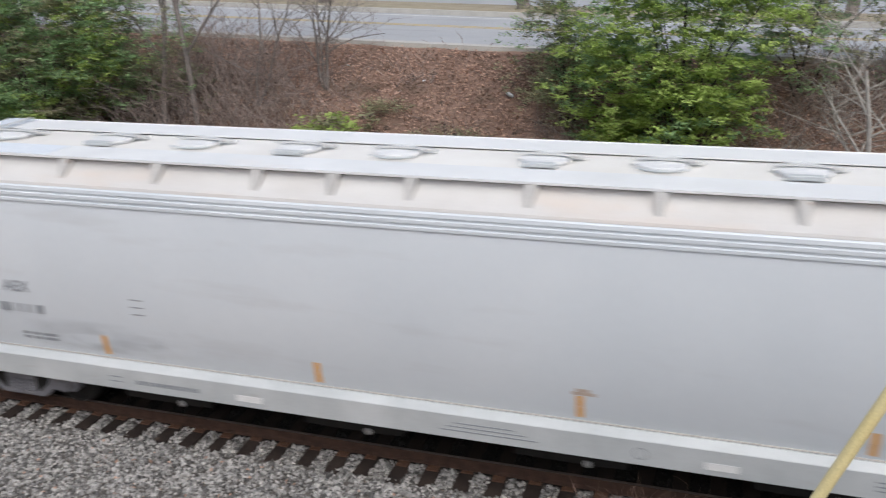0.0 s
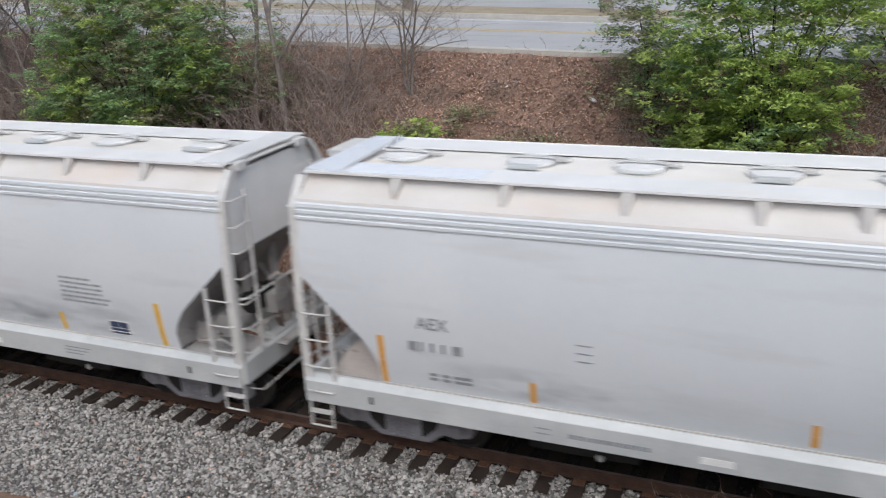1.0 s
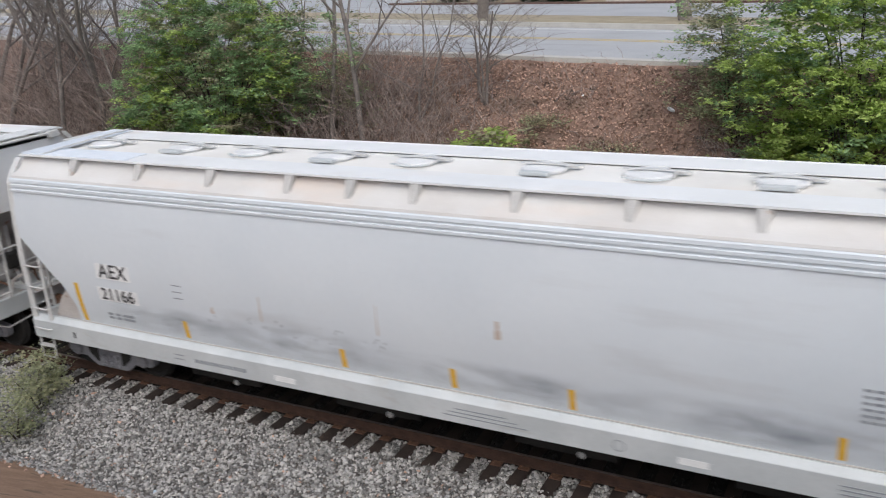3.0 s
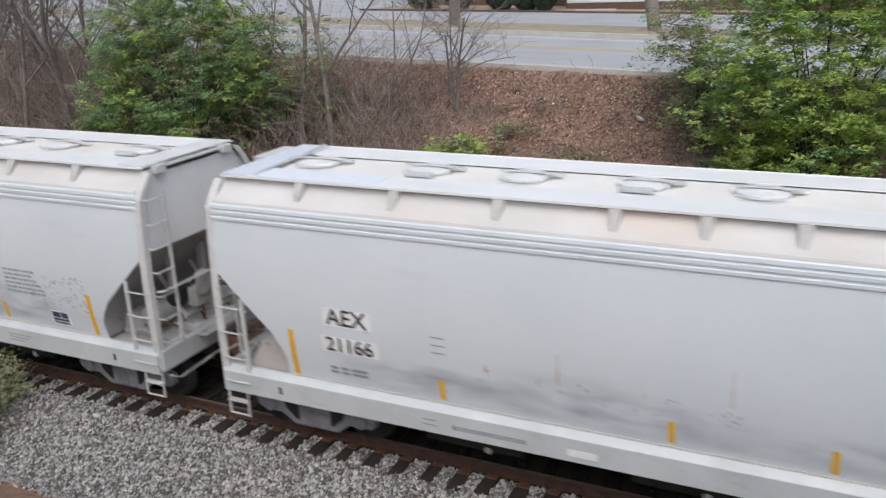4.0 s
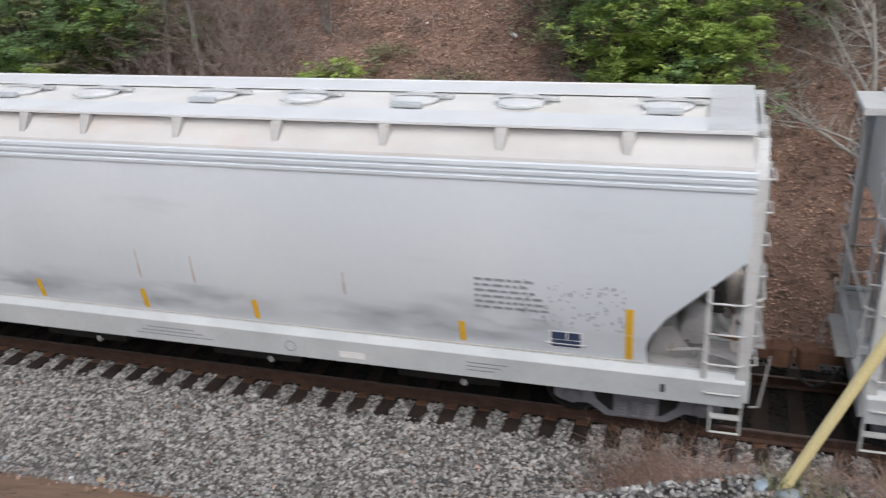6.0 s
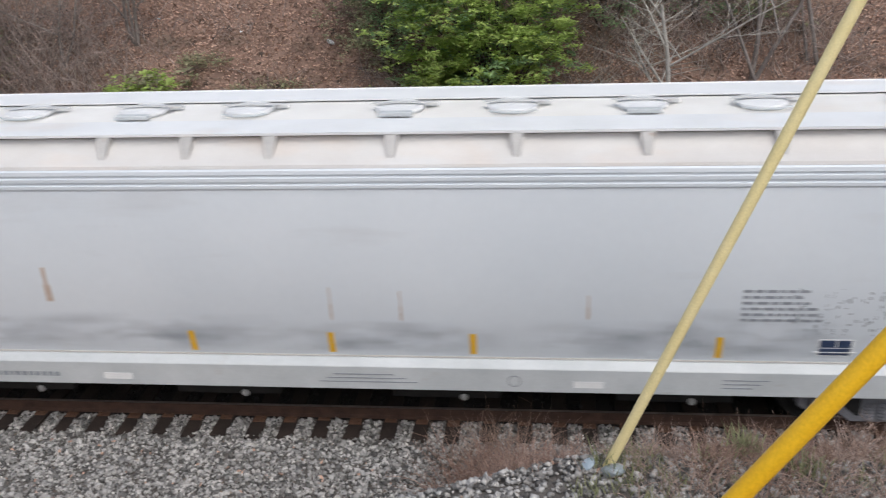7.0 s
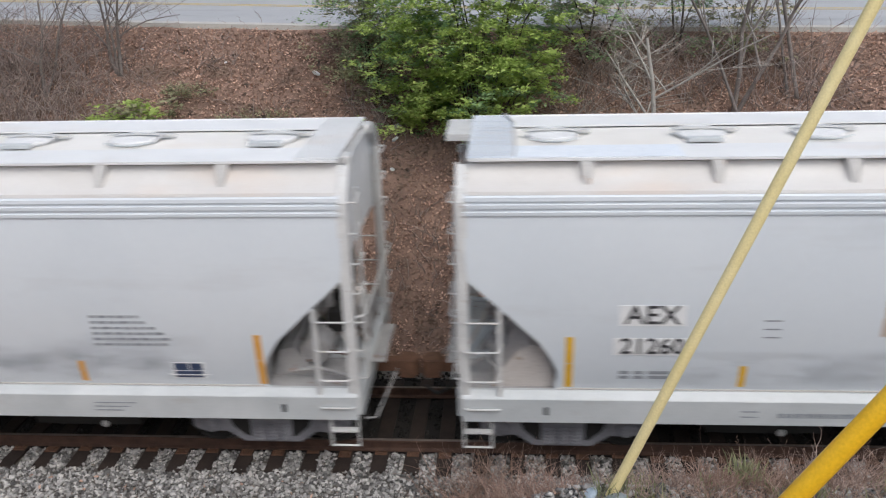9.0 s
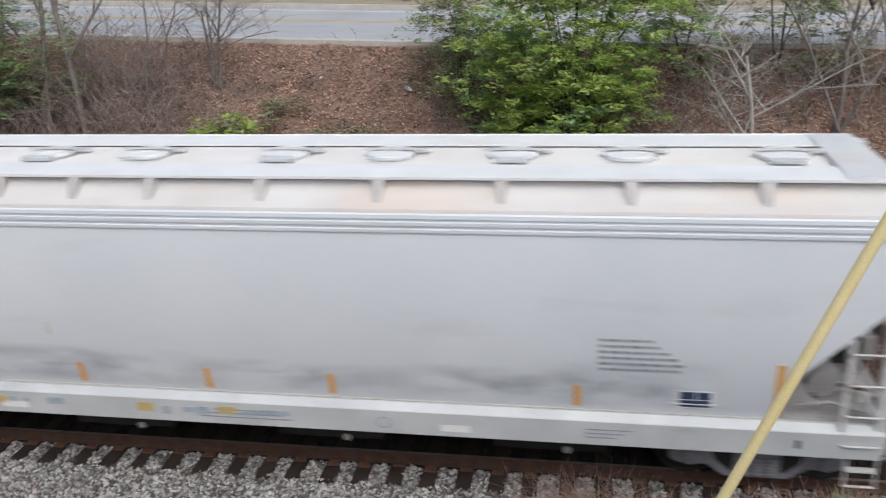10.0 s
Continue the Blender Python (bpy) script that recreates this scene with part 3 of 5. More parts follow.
def car_end(car, e):
    """Everything at one end; e is 1 or -1 along the car."""
    def X(v):
        return e * v

    # sheets that close the body: upright above, sloping in below
    bm = bm_new()
    prism(bm, [(-1.43, 3.0), (1.43, 3.0), (1.47, 3.2), (1.44, 3.8), (1.38, 4.05), (1.12, 4.27), (-1.12, 4.27), (-1.38, 4.05), (-1.44, 3.8), (-1.47, 3.2)], "x", X(8.93), X(8.99))
    part("end_sheet", bm, ROOF, car, "white-painted upright end sheet")
    bm = bm_new()
    line = [(8.96, 3.02), (8.46, 2.46), (8.05, 2.05), (7.9, 1.8), (7.82, 1.6), (7.82, 1.30)]
    rows = []
    for x, z in line:
        h = side_at(max(1.30, min(3.7, z))) - 0.012
        rows.append([bm.verts.new((X(x - d), y, z)) for d in (0, 0.03) for y in (-h, h)])
    for a, b in zip(rows, rows[1:]):
        bm.faces.new((a[0], a[1], b[1], b[0]))
        bm.faces.new((a[2], a[3], b[3], b[2]))
    part("slope_sheet", bm, GRIMY, car, "grimy sloping hopper sheet", smooth=True)
    bm = bm_new()
    box(bm, min(X(7.8), X(9.14)), max(X(7.8), X(9.14)), -1.40, 1.40, 1.20, 1.26)
    part("end_deck", bm, GRIMY, car, "grimy steel deck over the truck")
    part("end_sill", box(bm_new(), min(X(9.06), X(9.16)), max(X(9.06), X(9.16)), -1.50, 1.50, 0.90, 1.28, 0.01), SILL, car)
    for y in (-0.42, 0.42):
        part("end_stanchion", box(bm_new(), min(X(8.50), X(8.62)), max(X(8.50), X(8.62)), y - 0.05, y + 0.05, 1.26, 2.62), GRIMY, car)
        part("diagonal_brace", tube(bm_new(), [(X(8.95), y, 1.26), (X(8.25), y, 2.22)], 0.045, 8), GRIMY, car)
    bm = bm_new()
    if e < 0:
        prism(bm, [(X(7.84), 1.262), (X(8.70), 1.262), (X(8.64), 1.42), (X(8.47), 1.66), (X(8.30), 1.84), (X(8.17), 1.90), (X(8.04), 1.86), (X(7.93), 1.70)], "y", -1.30, 1.30)
    else:
        prism(bm, [(X(7.84), 1.262), (X(8.45), 1.262), (X(8.15), 1.70), (X(7.95), 1.66)], "y", -1.05, 1.05)
    part("hopper_saddle", bm, DUSTY if e < 0 else GRIMY, car, "dusty tan saddle under the slope sheet", smooth=True)
    # corner posts and ladders on both sides
    for s in (-1, 1):
        bm = bm_new()
        path = [(0.95, 1.53), (2.6, 1.545), (3.5, 1.50), (3.95, 1.46), (4.12, 1.36), (4.36, 1.16)]
        rows = []
        for z, h in path:
            rows.append([bm.verts.new((X(a), s * (h - b), z)) for a, b in ((8.99, 0.0), (9.13, 0.0), (9.13, 0.03), (8.99, 0.03))])
        for a, b in zip(rows, rows[1:]):
            for k in range(4):
                bm.faces.new((a[k], a[(k + 1) % 4], b[(k + 1) % 4], b[k]))
        bm.faces.new(rows[0])
        bm.faces.new(rows[-1])
        # return flange on the end
        rows = []
        for z, h in path:
            rows.append([bm.verts.new((X(a), s * (h - b), z)) for a, b in ((9.10, 0.031), (9.13, 0.031), (9.13, 0.12), (9.10, 0.12))])
        for a, b in zip(rows, rows[1:]):
            for k in range(4):
                bm.faces.new((a[k], a[(k + 1) % 4], b[(k + 1) % 4], b[k]))
        part("corner_post", bm, TRIM, car, "white-painted steel corner post")
        lad = part("side_ladder", box(bm_new(), min(X(8.56), X(8.62)), max(X(8.56), X(8.62)), s * 1.53 - 0.02, s * 1.53 + 0.02, 1.02, 2.52), TRIM, car, "white steel side ladder")
        for z in (1.06, 1.49, 1.93, 2.36):
            part("rung", tube(bm_new(), [(X(9.06), s * 1.545, z), (X(9.02), s * 1.60, z), (X(8.62), s * 1.60, z), (X(8.58), s * 1.545, z)], 0.014, 6), TRIM, lad)
        st = part("step", tube(bm_new(), [(X(9.08), s * 1.5, 0.95), (X(9.08), s * 1.52, 0.42), (X(8.70), s * 1.52, 0.42), (X(8.70), s * 1.5, 0.95)], 0.022, 6), TRIM, car, "white stirrup step")
        part("tread", box(bm_new(), min(X(8.71), X(9.07)), max(X(8.71), X(9.07)), s * 1.52 - 0.05, s * 1.52 + 0.05, 0.66, 0.685), TRIM, st)
        lad = part("end_ladder", box(bm_new(), min(X(9.15), X(9.19)), max(X(9.15), X(9.19)), s * 0.98 - 0.025, s * 0.98 + 0.025, 1.28, 4.02), TRIM, car, "white steel end ladder")
        for i in range(7):
            z = 1.42 + i * 0.42
            part("rung", tube(bm_new(), [(X(9.12), s * 1.40, z), (X(9.22), s * 1.38, z), (X(9.22), s * 1.0, z), (X(9.17), s * 0.98, z)], 0.014, 6), TRIM, lad)
        if s == -e:
            part("uncoupling_rod", tube(bm_new(), [(X(9.18), s * 1.45, 0.82), (X(9.30), s * 1.30, 0.74), (X(9.48), s * 0.25, 0.92)], 0.015, 6), GRIMY, car)
    part("end_handrail", tube(bm_new(), [(X(9.14), -1.40, 2.34), (X(9.24), -1.30, 2.34), (X(9.24), 1.30, 2.34), (X(9.14), 1.40, 2.34)], 0.018, 6), TRIM, car)
    part("crossover_platform", box(bm_new(), min(X(9.165), X(9.36)), max(X(9.165), X(9.36)), -0.60, 0.60, 1.22, 1.25, 0.006), GRIMY, car, "grimy steel crossover platform")
    part("shear_plate", box(bm_new(), min(X(8.1), X(9.1)), max(X(8.1), X(9.1)), -0.55, 0.55, 1.262, 1.36, 0.01), SILL, car, "pale grey raised deck plate")
    for z in (3.86, 3.72):
        for y in (0.70, 0.82, 0.94):
            part("end_stencil", box(bm_new(), min(X(8.991), X(8.996)), max(X(8.991), X(8.996)), y, y + 0.09, z, z + 0.09), PATCH, car)
    # roof-end crossover
    if e < 0:
        part("roof_platform", box(bm_new(), X(9.34), X(8.98), 0.12, 1.02, 4.325, 4.425, 0.008), TRIM, car, "white steel roof-end step")
    bm = bm_new()
    for i in range(22):
        x = 8.42 + i * 0.026
        box(bm, min(X(x), X(x + 0.019)), max(X(x), X(x + 0.019)), -1.12, 1.12, 4.441, 4.455)
    for y in np.linspace(-1.1, 1.1, 9):
        box(bm, min(X(8.42), X(9.0)), max(X(8.42), X(9.0)), y - 0.008, y + 0.008, 4.429, 4.441)
    part("roof_grating", bm, GRATE if e < 0 else ROOF, car, "bluish galvanised roof grating" if e < 0 else "white-painted roof grating")
    if e < 0:
        part("board_grating", box(bm_new(), X(8.41), X(6.3), -1.12, -0.60, 4.431, 4.441), GRATE, car, "bluish galvanised running board grating")
        part("grating_rim", tube(bm_new(), [(X(8.40), -1.10, 4.445), (X(8.38), -0.7, 4.48), (X(8.40), 0.5, 4.495), (X(8.52), 1.12, 4.475)], 0.016, 6), TRIM, car)
    else:
        for s in (-1, 1):
            part("roof_corner_bracket", box(bm_new(), 9.0, 9.12, s * 0.86 - 0.12, s * 0.86 + 0.12, 4.29, 4.425, 0.012), TRIM, car)
        part("roof_end_bar", tube(bm_new(), [(9.06, -1.02, 4.385), (9.06, 1.02, 4.385)], 0.03, 8), TRIM, car)
    # coupler, hose, brake gear
    bm = bm_new()
    box(bm, min(X(9.0), X(9.55)), max(X(9.0), X(9.55)), -0.09, 0.09, 0.78, 0.96, 0.02)
    prism(bm, [(X(9.50), -0.16), (X(9.72), -0.18), (X(9.80), -0.02), (X(9.74), 0.12), (X(9.50), 0.15)], "z", 0.72, 1.0)
    part("coupler", bm, RUST, car, "rusty knuckle coupler")
    part("air_hose", tube(bm_new(), [(X(9.2), 0.3 * e, 0.9), (X(9.38), 0.3 * e, 0.62), (X(9.55), 0.22 * e, 0.48), (X(9.74), 0.06 * e, 0.52)], 0.026, 7), HOSE, car)
    # Underframe colour is black in place of shade.
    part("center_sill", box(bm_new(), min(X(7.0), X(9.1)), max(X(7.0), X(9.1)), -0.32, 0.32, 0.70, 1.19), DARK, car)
    if e > 0:
        bm = bm_new()
        lathe(bm, [(0.05, 0), (0.20, 0.03), (0.22, 0.1), (0.22, 0.62), (0.20, 0.70), (0.05, 0.73)], (X(8.45), -1.02, 1.62), "y", 16)
        part("air_reservoir", bm, GRIMY, car, "grimy steel air reservoir", smooth=True)
        part("brake_cylinder", lathe(bm_new(), [(0.05, 0), (0.14, 0.02), (0.15, 0.35), (0.06, 0.40)], (X(8.85), 0.30, 1.55), "y", 12), GRIMY, car)
        bm = bm_new()
        lathe(bm, [(0.20, 0.0), (0.235, 0.012), (0.20, 0.024)], (X(9.22), -0.35, 2.15), "x", 18)
        part("brake_wheel", bm, GRIMY, car)
        part("brake_housing", box(bm_new(), 9.0, 9.2, -0.55, -0.12, 1.75, 2.1, 0.03), GRIMY, car)
        part("brake_reservoir", lathe(bm_new(), [(0.03, 1.29), (0.10, 1.31), (0.13, 1.36), (0.13, 2.02), (0.09, 2.10), (0.03, 2.12)], (8.92, 0.08, 0), "z", 14), DUSTY, car, "dusty tan upright brake cylinder", smooth=True)
        part("brake_lever", tube(bm_new(), [(9.0, 0.30, 1.40), (8.98, 0.34, 1.75), (8.92, 0.26, 2.02), (8.82, 0.12, 2.20), (8.78, -0.08, 2.14)], 0.035, 7), DUSTY, car)
        part("brake_lever", tube(bm_new(), [(8.96, -0.85, 1.27), (8.90, -0.70, 1.52), (8.95, -0.45, 1.60), (9.02, 0.10, 1.52)], 0.03, 7), DUSTY, car)
        # Two black boxes added to imitate the shaded hollow behind the ladder.
        part("valve_box", box(bm_new(), 8.55, 8.80, -0.62, -0.22, 1.72, 2.05, 0.03), DARK, car, "black box standing for the shaded hollow under the slope sheet")
        part("valve_box", box(bm_new(), 8.40, 8.72, 0.25, 0.70, 1.42, 1.95, 0.03), DARK, car, "black box standing for the shaded hollow under the slope sheet")
        part("deck_pipe", tube(bm_new(), [(8.1, -1.22, 1.42), (8.5, -1.18, 1.46), (8.95, -1.22, 1.36)], 0.03, 6), GRIMY, car)
        part("deck_pipe", tube(bm_new(), [(8.15, -1.0, 1.36), (8.6, -0.95, 1.60), (9.0, -0.9, 1.50)], 0.025, 6), RUST, car)
        part("brake_chain", tube(bm_new(), [(9.1, -0.33, 1.80), (9.12, -0.30, 1.5), (9.05, -0.2, 1.3)], 0.018, 6), RUST, car)
        for y in (-0.2, 0.5, 0.85):
            part("brake_pipe", tube(bm_new(), [(X(9.05), y, 1.28), (X(8.9), y, 1.6), (X(8.6), y * 0.8, 1.75), (X(8.3), y * 0.6, 1.9)], 0.022, 6), RUST, car)
    else:
        part("train_pipe", tube(bm_new(), [(X(9.05), -0.9, 1.34), (X(8.8), -1.0, 1.55), (X(8.6), -1.1, 1.42)], 0.028, 7), GRIMY, car)
        part("train_pipe", tube(bm_new(), [(X(9.02), -0.5, 1.50), (X(8.78), 0.2, 1.72), (X(8.75), 0.9, 1.60)], 0.03, 7), DUSTY, car)
        part("control_valve", box(bm_new(), X(8.75), X(8.40), -0.75, -0.35, 1.30, 1.62, 0.03), GRIMY, car)


def hopper_car():
    car = thing("covered_hopper_car", "pale grey curved-side covered hopper freight car on rails", "freight car", "hopper cars of the train")
    for s in (-1, 1):
        side_sheet(car, s)
        # ridged band under the roof
        bm = bm_new()
        prof = [(3.785, 1.462), (3.79, 1.49), (3.83, 1.49), (3.84, 1.464), (3.872, 1.462), (3.88, 1.484), (3.925, 1.482), (3.935, 1.456), (3.96, 1.454), (3.97, 1.474), (4.02, 1.466), (4.05, 1.43), (4.05, 1.40), (3.785, 1.43)]
        prism(bm, [(s * b, a) for a, b in prof], "x", -9.02, 9.02)
        part("top_chord", bm, PAINT, car, "ridged top chord below the roof")
        bm = bm_new()
        prism(bm, [(s * a, b) for a, b in ((1.42, 1.304), (1.48, 1.311), (1.565, 1.223), (1.572, 1.211), (1.572, 0.863), (1.50, 0.863), (1.50, 0.888), (1.55, 0.893), (1.55, 1.18), (1.42, 1.26))], "x", -9.10, 9.10)
        part("side_sill", bm, SILL, car, "pale grey side sill with a bright top flange")
        bm = bm_new()
        prism(bm, [(s * a, b) for a, b in ((0.52, 4.413), (0.52, 4.427), (1.17, 4.427), (1.175, 4.437), (1.19, 4.437), (1.19, 4.403), (1.175, 4.403), (1.175, 4.413))], "x", -8.98, 8.98)
        part("running_board", bm, ROOF, car, "white roof running board")
        for x in RIBS:
            bm = bm_new()
            # tapered channel: wide under the board, narrow on the ledge
            for m in (-1, 1):
                web = [(0.085, 1.19, 4.402), (0.04, 1.335, 4.133), (0.04, 1.20, 4.16), (0.085, 1.09, 4.345)]
                va = [bm.verts.new((x + m * a, s * b, z)) for a, b, z in web]
                vb = [bm.verts.new((x + m * (a - 0.012), s * b, z)) for a, b, z in web]
                bm.faces.new(va)
                bm.faces.new(vb)
                for k in range(4):
                    bm.faces.new((va[k], va[(k + 1) % 4], vb[(k + 1) % 4], vb[k]))
            face = [(-0.073, 1.183, 4.40), (0.073, 1.183, 4.40), (0.03, 1.318, 4.138), (-0.03, 1.318, 4.138)]
            va = [bm.verts.new((x + a, s * b, z)) for a, b, z in face]
            vb = [bm.verts.new((x + a, s * (b - 0.02), z)) for a, b, z in face]
            bm.faces.new(va)
            bm.faces.new(vb)
            for k in range(4):
                bm.faces.new((va[k], va[(k + 1) % 4], vb[(k + 1) % 4], vb[k]))
            part("board_bracket", bm, BRACE, car)
        part("sill_seam", box(bm_new(), -7.82, 7.82, min(s * 1.43, s * 1.462), max(s * 1.43, s * 1.462), 1.312, 1.322), SEAM, car, "thin tan line of grime above the sill")
    bm = bm_new()
    top = [(-1.445, 4.045), (-1.43, 4.085), (-1.345, 4.125), (-1.235, 4.175), (-1.16, 4.26), (-1.08, 4.36), (-0.7, 4.377), (0, 4.383), (0.7, 4.377), (1.08, 4.36), (1.16, 4.26), (1.235, 4.175), (1.345, 4.125), (1.43, 4.085), (1.445, 4.045)]
    prism(bm, top + [(a * 0.97, b - 0.04) for a, b in reversed(top)], "x", -8.99, 8.99)
    part("roof", bm, FASCIA, car, "dusty beige-white cambered sheet roof", smooth=True)
    part("roof_centre_sheet", box(bm_new(), -8.38, 8.38, -0.512, 0.512, 4.387, 4.395), CREAM, car, "cream-white sheet between the running boards")
    for i, x in enumerate(HATCHES):
        bm = bm_new()
        lathe(bm, [(0.29, 4.325), (0.29, 4.425), (0.34, 4.43), (0.34, 4.46), (0.325, 4.47), (0.30, 4.465), (0.22, 4.48), (0.06, 4.49)], (x, 0, 0), "z", 22)
        h = part("hatch", bm, LID, car, "round pale grey roof hatch", smooth=True)
        bm = bm_new()
        box(bm, x - 0.40, x + 0.44, -0.04, 0.04, 4.501, 4.517, 0.004)
        part("hatch_bar", bm, TRIM, h)
        part("hatch_lug", box(bm_new(), x + 0.30, x + 0.52, 0.10, 0.20, 4.427, 4.475, 0.01), TRIM, h)
        if i % 2:
            part("hatch_latch", box(bm_new(), x - 0.24, x + 0.22, -0.45, -0.34, 4.425, 4.487, 0.012), SILL, h, "grey latch block on the hatch rim")
        else:
            part("hatch_latch", tube(bm_new(), [(x - 0.30, -0.30, 4.45), (x - 0.1, -0.41, 4.45), (x + 0.16, -0.40, 4.45), (x + 0.34, -0.26, 4.45)], 0.016, 6), SILL, h)
    # hopper bays and outlets below, coloured black to stand in for shade
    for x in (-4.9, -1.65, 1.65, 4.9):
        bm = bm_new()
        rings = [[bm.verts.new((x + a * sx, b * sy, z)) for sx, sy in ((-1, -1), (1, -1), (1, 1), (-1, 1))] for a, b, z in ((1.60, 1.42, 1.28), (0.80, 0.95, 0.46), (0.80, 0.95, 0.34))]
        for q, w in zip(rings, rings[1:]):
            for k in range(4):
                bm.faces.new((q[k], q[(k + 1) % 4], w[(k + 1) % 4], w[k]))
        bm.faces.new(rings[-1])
        b = part("hopper_bay", bm, DARK, car, "hopper bay below the sill, coloured black for the shade there")
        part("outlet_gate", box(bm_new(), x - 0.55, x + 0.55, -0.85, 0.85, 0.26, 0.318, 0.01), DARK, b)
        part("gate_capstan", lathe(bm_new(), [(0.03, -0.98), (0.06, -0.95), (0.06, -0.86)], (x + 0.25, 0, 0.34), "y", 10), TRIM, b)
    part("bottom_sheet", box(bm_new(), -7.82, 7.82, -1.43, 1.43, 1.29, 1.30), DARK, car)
    part("center_sill", box(bm_new(), -6.98, 6.98, -0.30, 0.30, 0.50, 1.20), DARK, car, "centre sill coloured black for the shade under the car")
    for e in (-1, 1):
        car_end(car, e)
        truck(car, e * 7.71)
    return car


def lettering(car, lines, patch, tape, runs, shorts, small=True, grime=5, ends=(-7.68, 7.56), square=6.43, box_at=-5.24):
    """Tape, plates and stencils on both visible faces of the near side."""
    def bar(name, x0, x1, z0, z1, mat, parent=None, lift=0.004, label=""):
        bm = bm_new()
        z0, z1 = z0 - 0.03, z1 - 0.03
        zs = [z0] + [z for z, _ in SIDE if z0 < z < z1] + [z1]
        rows = []
        for z in zs:
            h = side_at(z)
            rows.append([bm.verts.new(p) for p in ((x0, -h - lift, z), (x1, -h - lift, z), (x1, -h + 0.004, z), (x0, -h + 0.004, z))])
        for p, q in zip(rows, rows[1:]):
            for k in range(4):
                bm.faces.new((p[k], p[(k + 1) % 4], q[(k + 1) % 4], q[k]))
        bm.faces.new(rows[0])
        bm.faces.new(rows[-1])
        return part(name, bm, mat, parent or car, label)

    def on_sill(x0, x1, z0, z1, mat, label=""):
        return part("sill_stencil", box(bm_new(), x0, x1, -1.576, -1.571, z0 - 0.04, z1 - 0.04), mat, car, label)

    for x in ends:
        for z0, z1 in ((1.37, 1.76), (1.77, 2.17)):
            bar("reflector_tape", x - 0.05, x + 0.05, z0, z1, tape, label="upright reflective tape")
    for x in shorts:
        for z0, z1 in ((1.40, 1.57), (1.575, 1.74)):
            bar("reflector_tape", x - 0.045, x + 0.045, z0, z1, tape)
    for i, (word, x0, x1, z0, z1) in enumerate(lines):
        host = car
        if patch:
            host = bar("lettering_patch", x0, x1, z0, z1, PATCH, label="fresh white patch behind black letters")
        cu = bpy.data.curves.new("lettering", "FONT")
        cu.body, cu.size, cu.align_x, cu.align_y, cu.offset, cu.extrude = word, (z1 - z0) * 1.28, "CENTER", "CENTER", 0.004, 0.001
        cu.materials.append(INK if patch else FADED)
        t = new("lettering", cu)
        t.parent = host
        zc = (z0 + z1) / 2 - 0.03
        t.location = ((x0 + x1) / 2, -side_at(zc) - 0.009, zc)
        t.rotation_euler = (math.pi / 2 + math.atan((side_at(z1) - side_at(z0)) / (z1 - z0)), 0, 0)
    for i, w in enumerate((0.16, 0.16, 0.34)):
        x = -7.02 + (0, 0.21, 0.42)[i] * 0.9
        bar("stencil_line", x, x + w * 0.8, 1.60, 1.65, FADED)
        bar("stencil_line", x, x + w * 0.8, 1.52, 1.57, FADED)
    for z in (2.41, 2.29, 2.17):
        bar("stencil_line", box_at, box_at + 0.21, z, z + 0.02, FADED)
    if small:
        for i in range(6):
            z = 2.42 - i * 0.085
            x = 5.55
            while x < 6.25 + 0.06 * i:
                w = random.uniform(0.06, 0.16)
                bar("stencil_line", x, x + w, z, z + 0.04, FADED)
                x += w + 0.03
    q = square
    d = bar("decal", q, q + 0.45, 1.46, 1.73, PATCH, label="dark blue and white square decal")
    bar("decal_field", q + 0.03, q + 0.23, 1.60, 1.715, NAVY, d, 0.008)
    bar("decal_field", q + 0.25, q + 0.42, 1.60, 1.715, NAVY, d, 0.008)
    bar("decal_field", q + 0.03, q + 0.42, 1.475, 1.585, NAVY, d, 0.008)
    bar("decal_rule", q - 0.04, q + 0.49, 1.515, 1.53, PATCH, d, 0.012)
    # sill markings
    x = -4.94
    while x < -3.85:
        w = random.uniform(0.05, 0.09)
        on_sill(x, x + w, 1.02, 1.09, FADED)
        x += w + 0.025
    on_sill(-3.2, -2.78, 0.99, 1.09, PATCH, "white painted patch on the sill")
    on_sill(3.45, 3.85, 0.98, 1.08, PATCH, "white painted patch on the sill")
    for z in (1.10, 1.02):
        on_sill(-5.42, -5.2, z, z + 0.02, FADED)
    for i, z in enumerate((1.13, 1.07, 1.01)):
        on_sill(0.15 - i * 0.1, 1.0 + i * 0.16, z, z + 0.018, FADED)
        on_sill(5.4, 6.0 - 0.1 * i, z, z + 0.018, FADED)
    for x in (-8.0, 8.05):
        on_sill(x, x + 0.06, 1.02, 1.14, INK)
    bm = bm_new()
    lathe(bm, [(0.09, -1.571), (0.09, -1.576), (0.075, -1.576), (0.075, -1.571)], (2.65, 0, 1.03), "y", 20)
    part("sill_emblem", bm, FADED, car)
    for x0, x1, z0, z1 in ((-7.2, -3.6, 1.38, 1.98), (-4.0, -0.2, 1.36, 2.05), (-0.6, 3.0, 1.38, 1.95), (2.6, 5.8, 1.36, 2.0), (4.6, 7.4, 1.38, 2.2))[:grime]:
        bar("grime_smear", x0 + random.uniform(-0.4, 0.4), x1 + random.uniform(-0.4, 0.4), z0, z1, SMEAR, lift=0.0025, label="grey sooty smear on the paint")
    for x, z, h, w in runs:
        bar("rust_streak", x - w / 2, x + w / 2, z, z + h * 0.5, STAINR, lift=0.002, label="thin rusty run down the side")
        bar("rust_streak", x - w / 3, x + w / 4, z + h * 0.5 + 0.002, z + h, STAINR, lift=0.002, label="thin rusty run down the side")


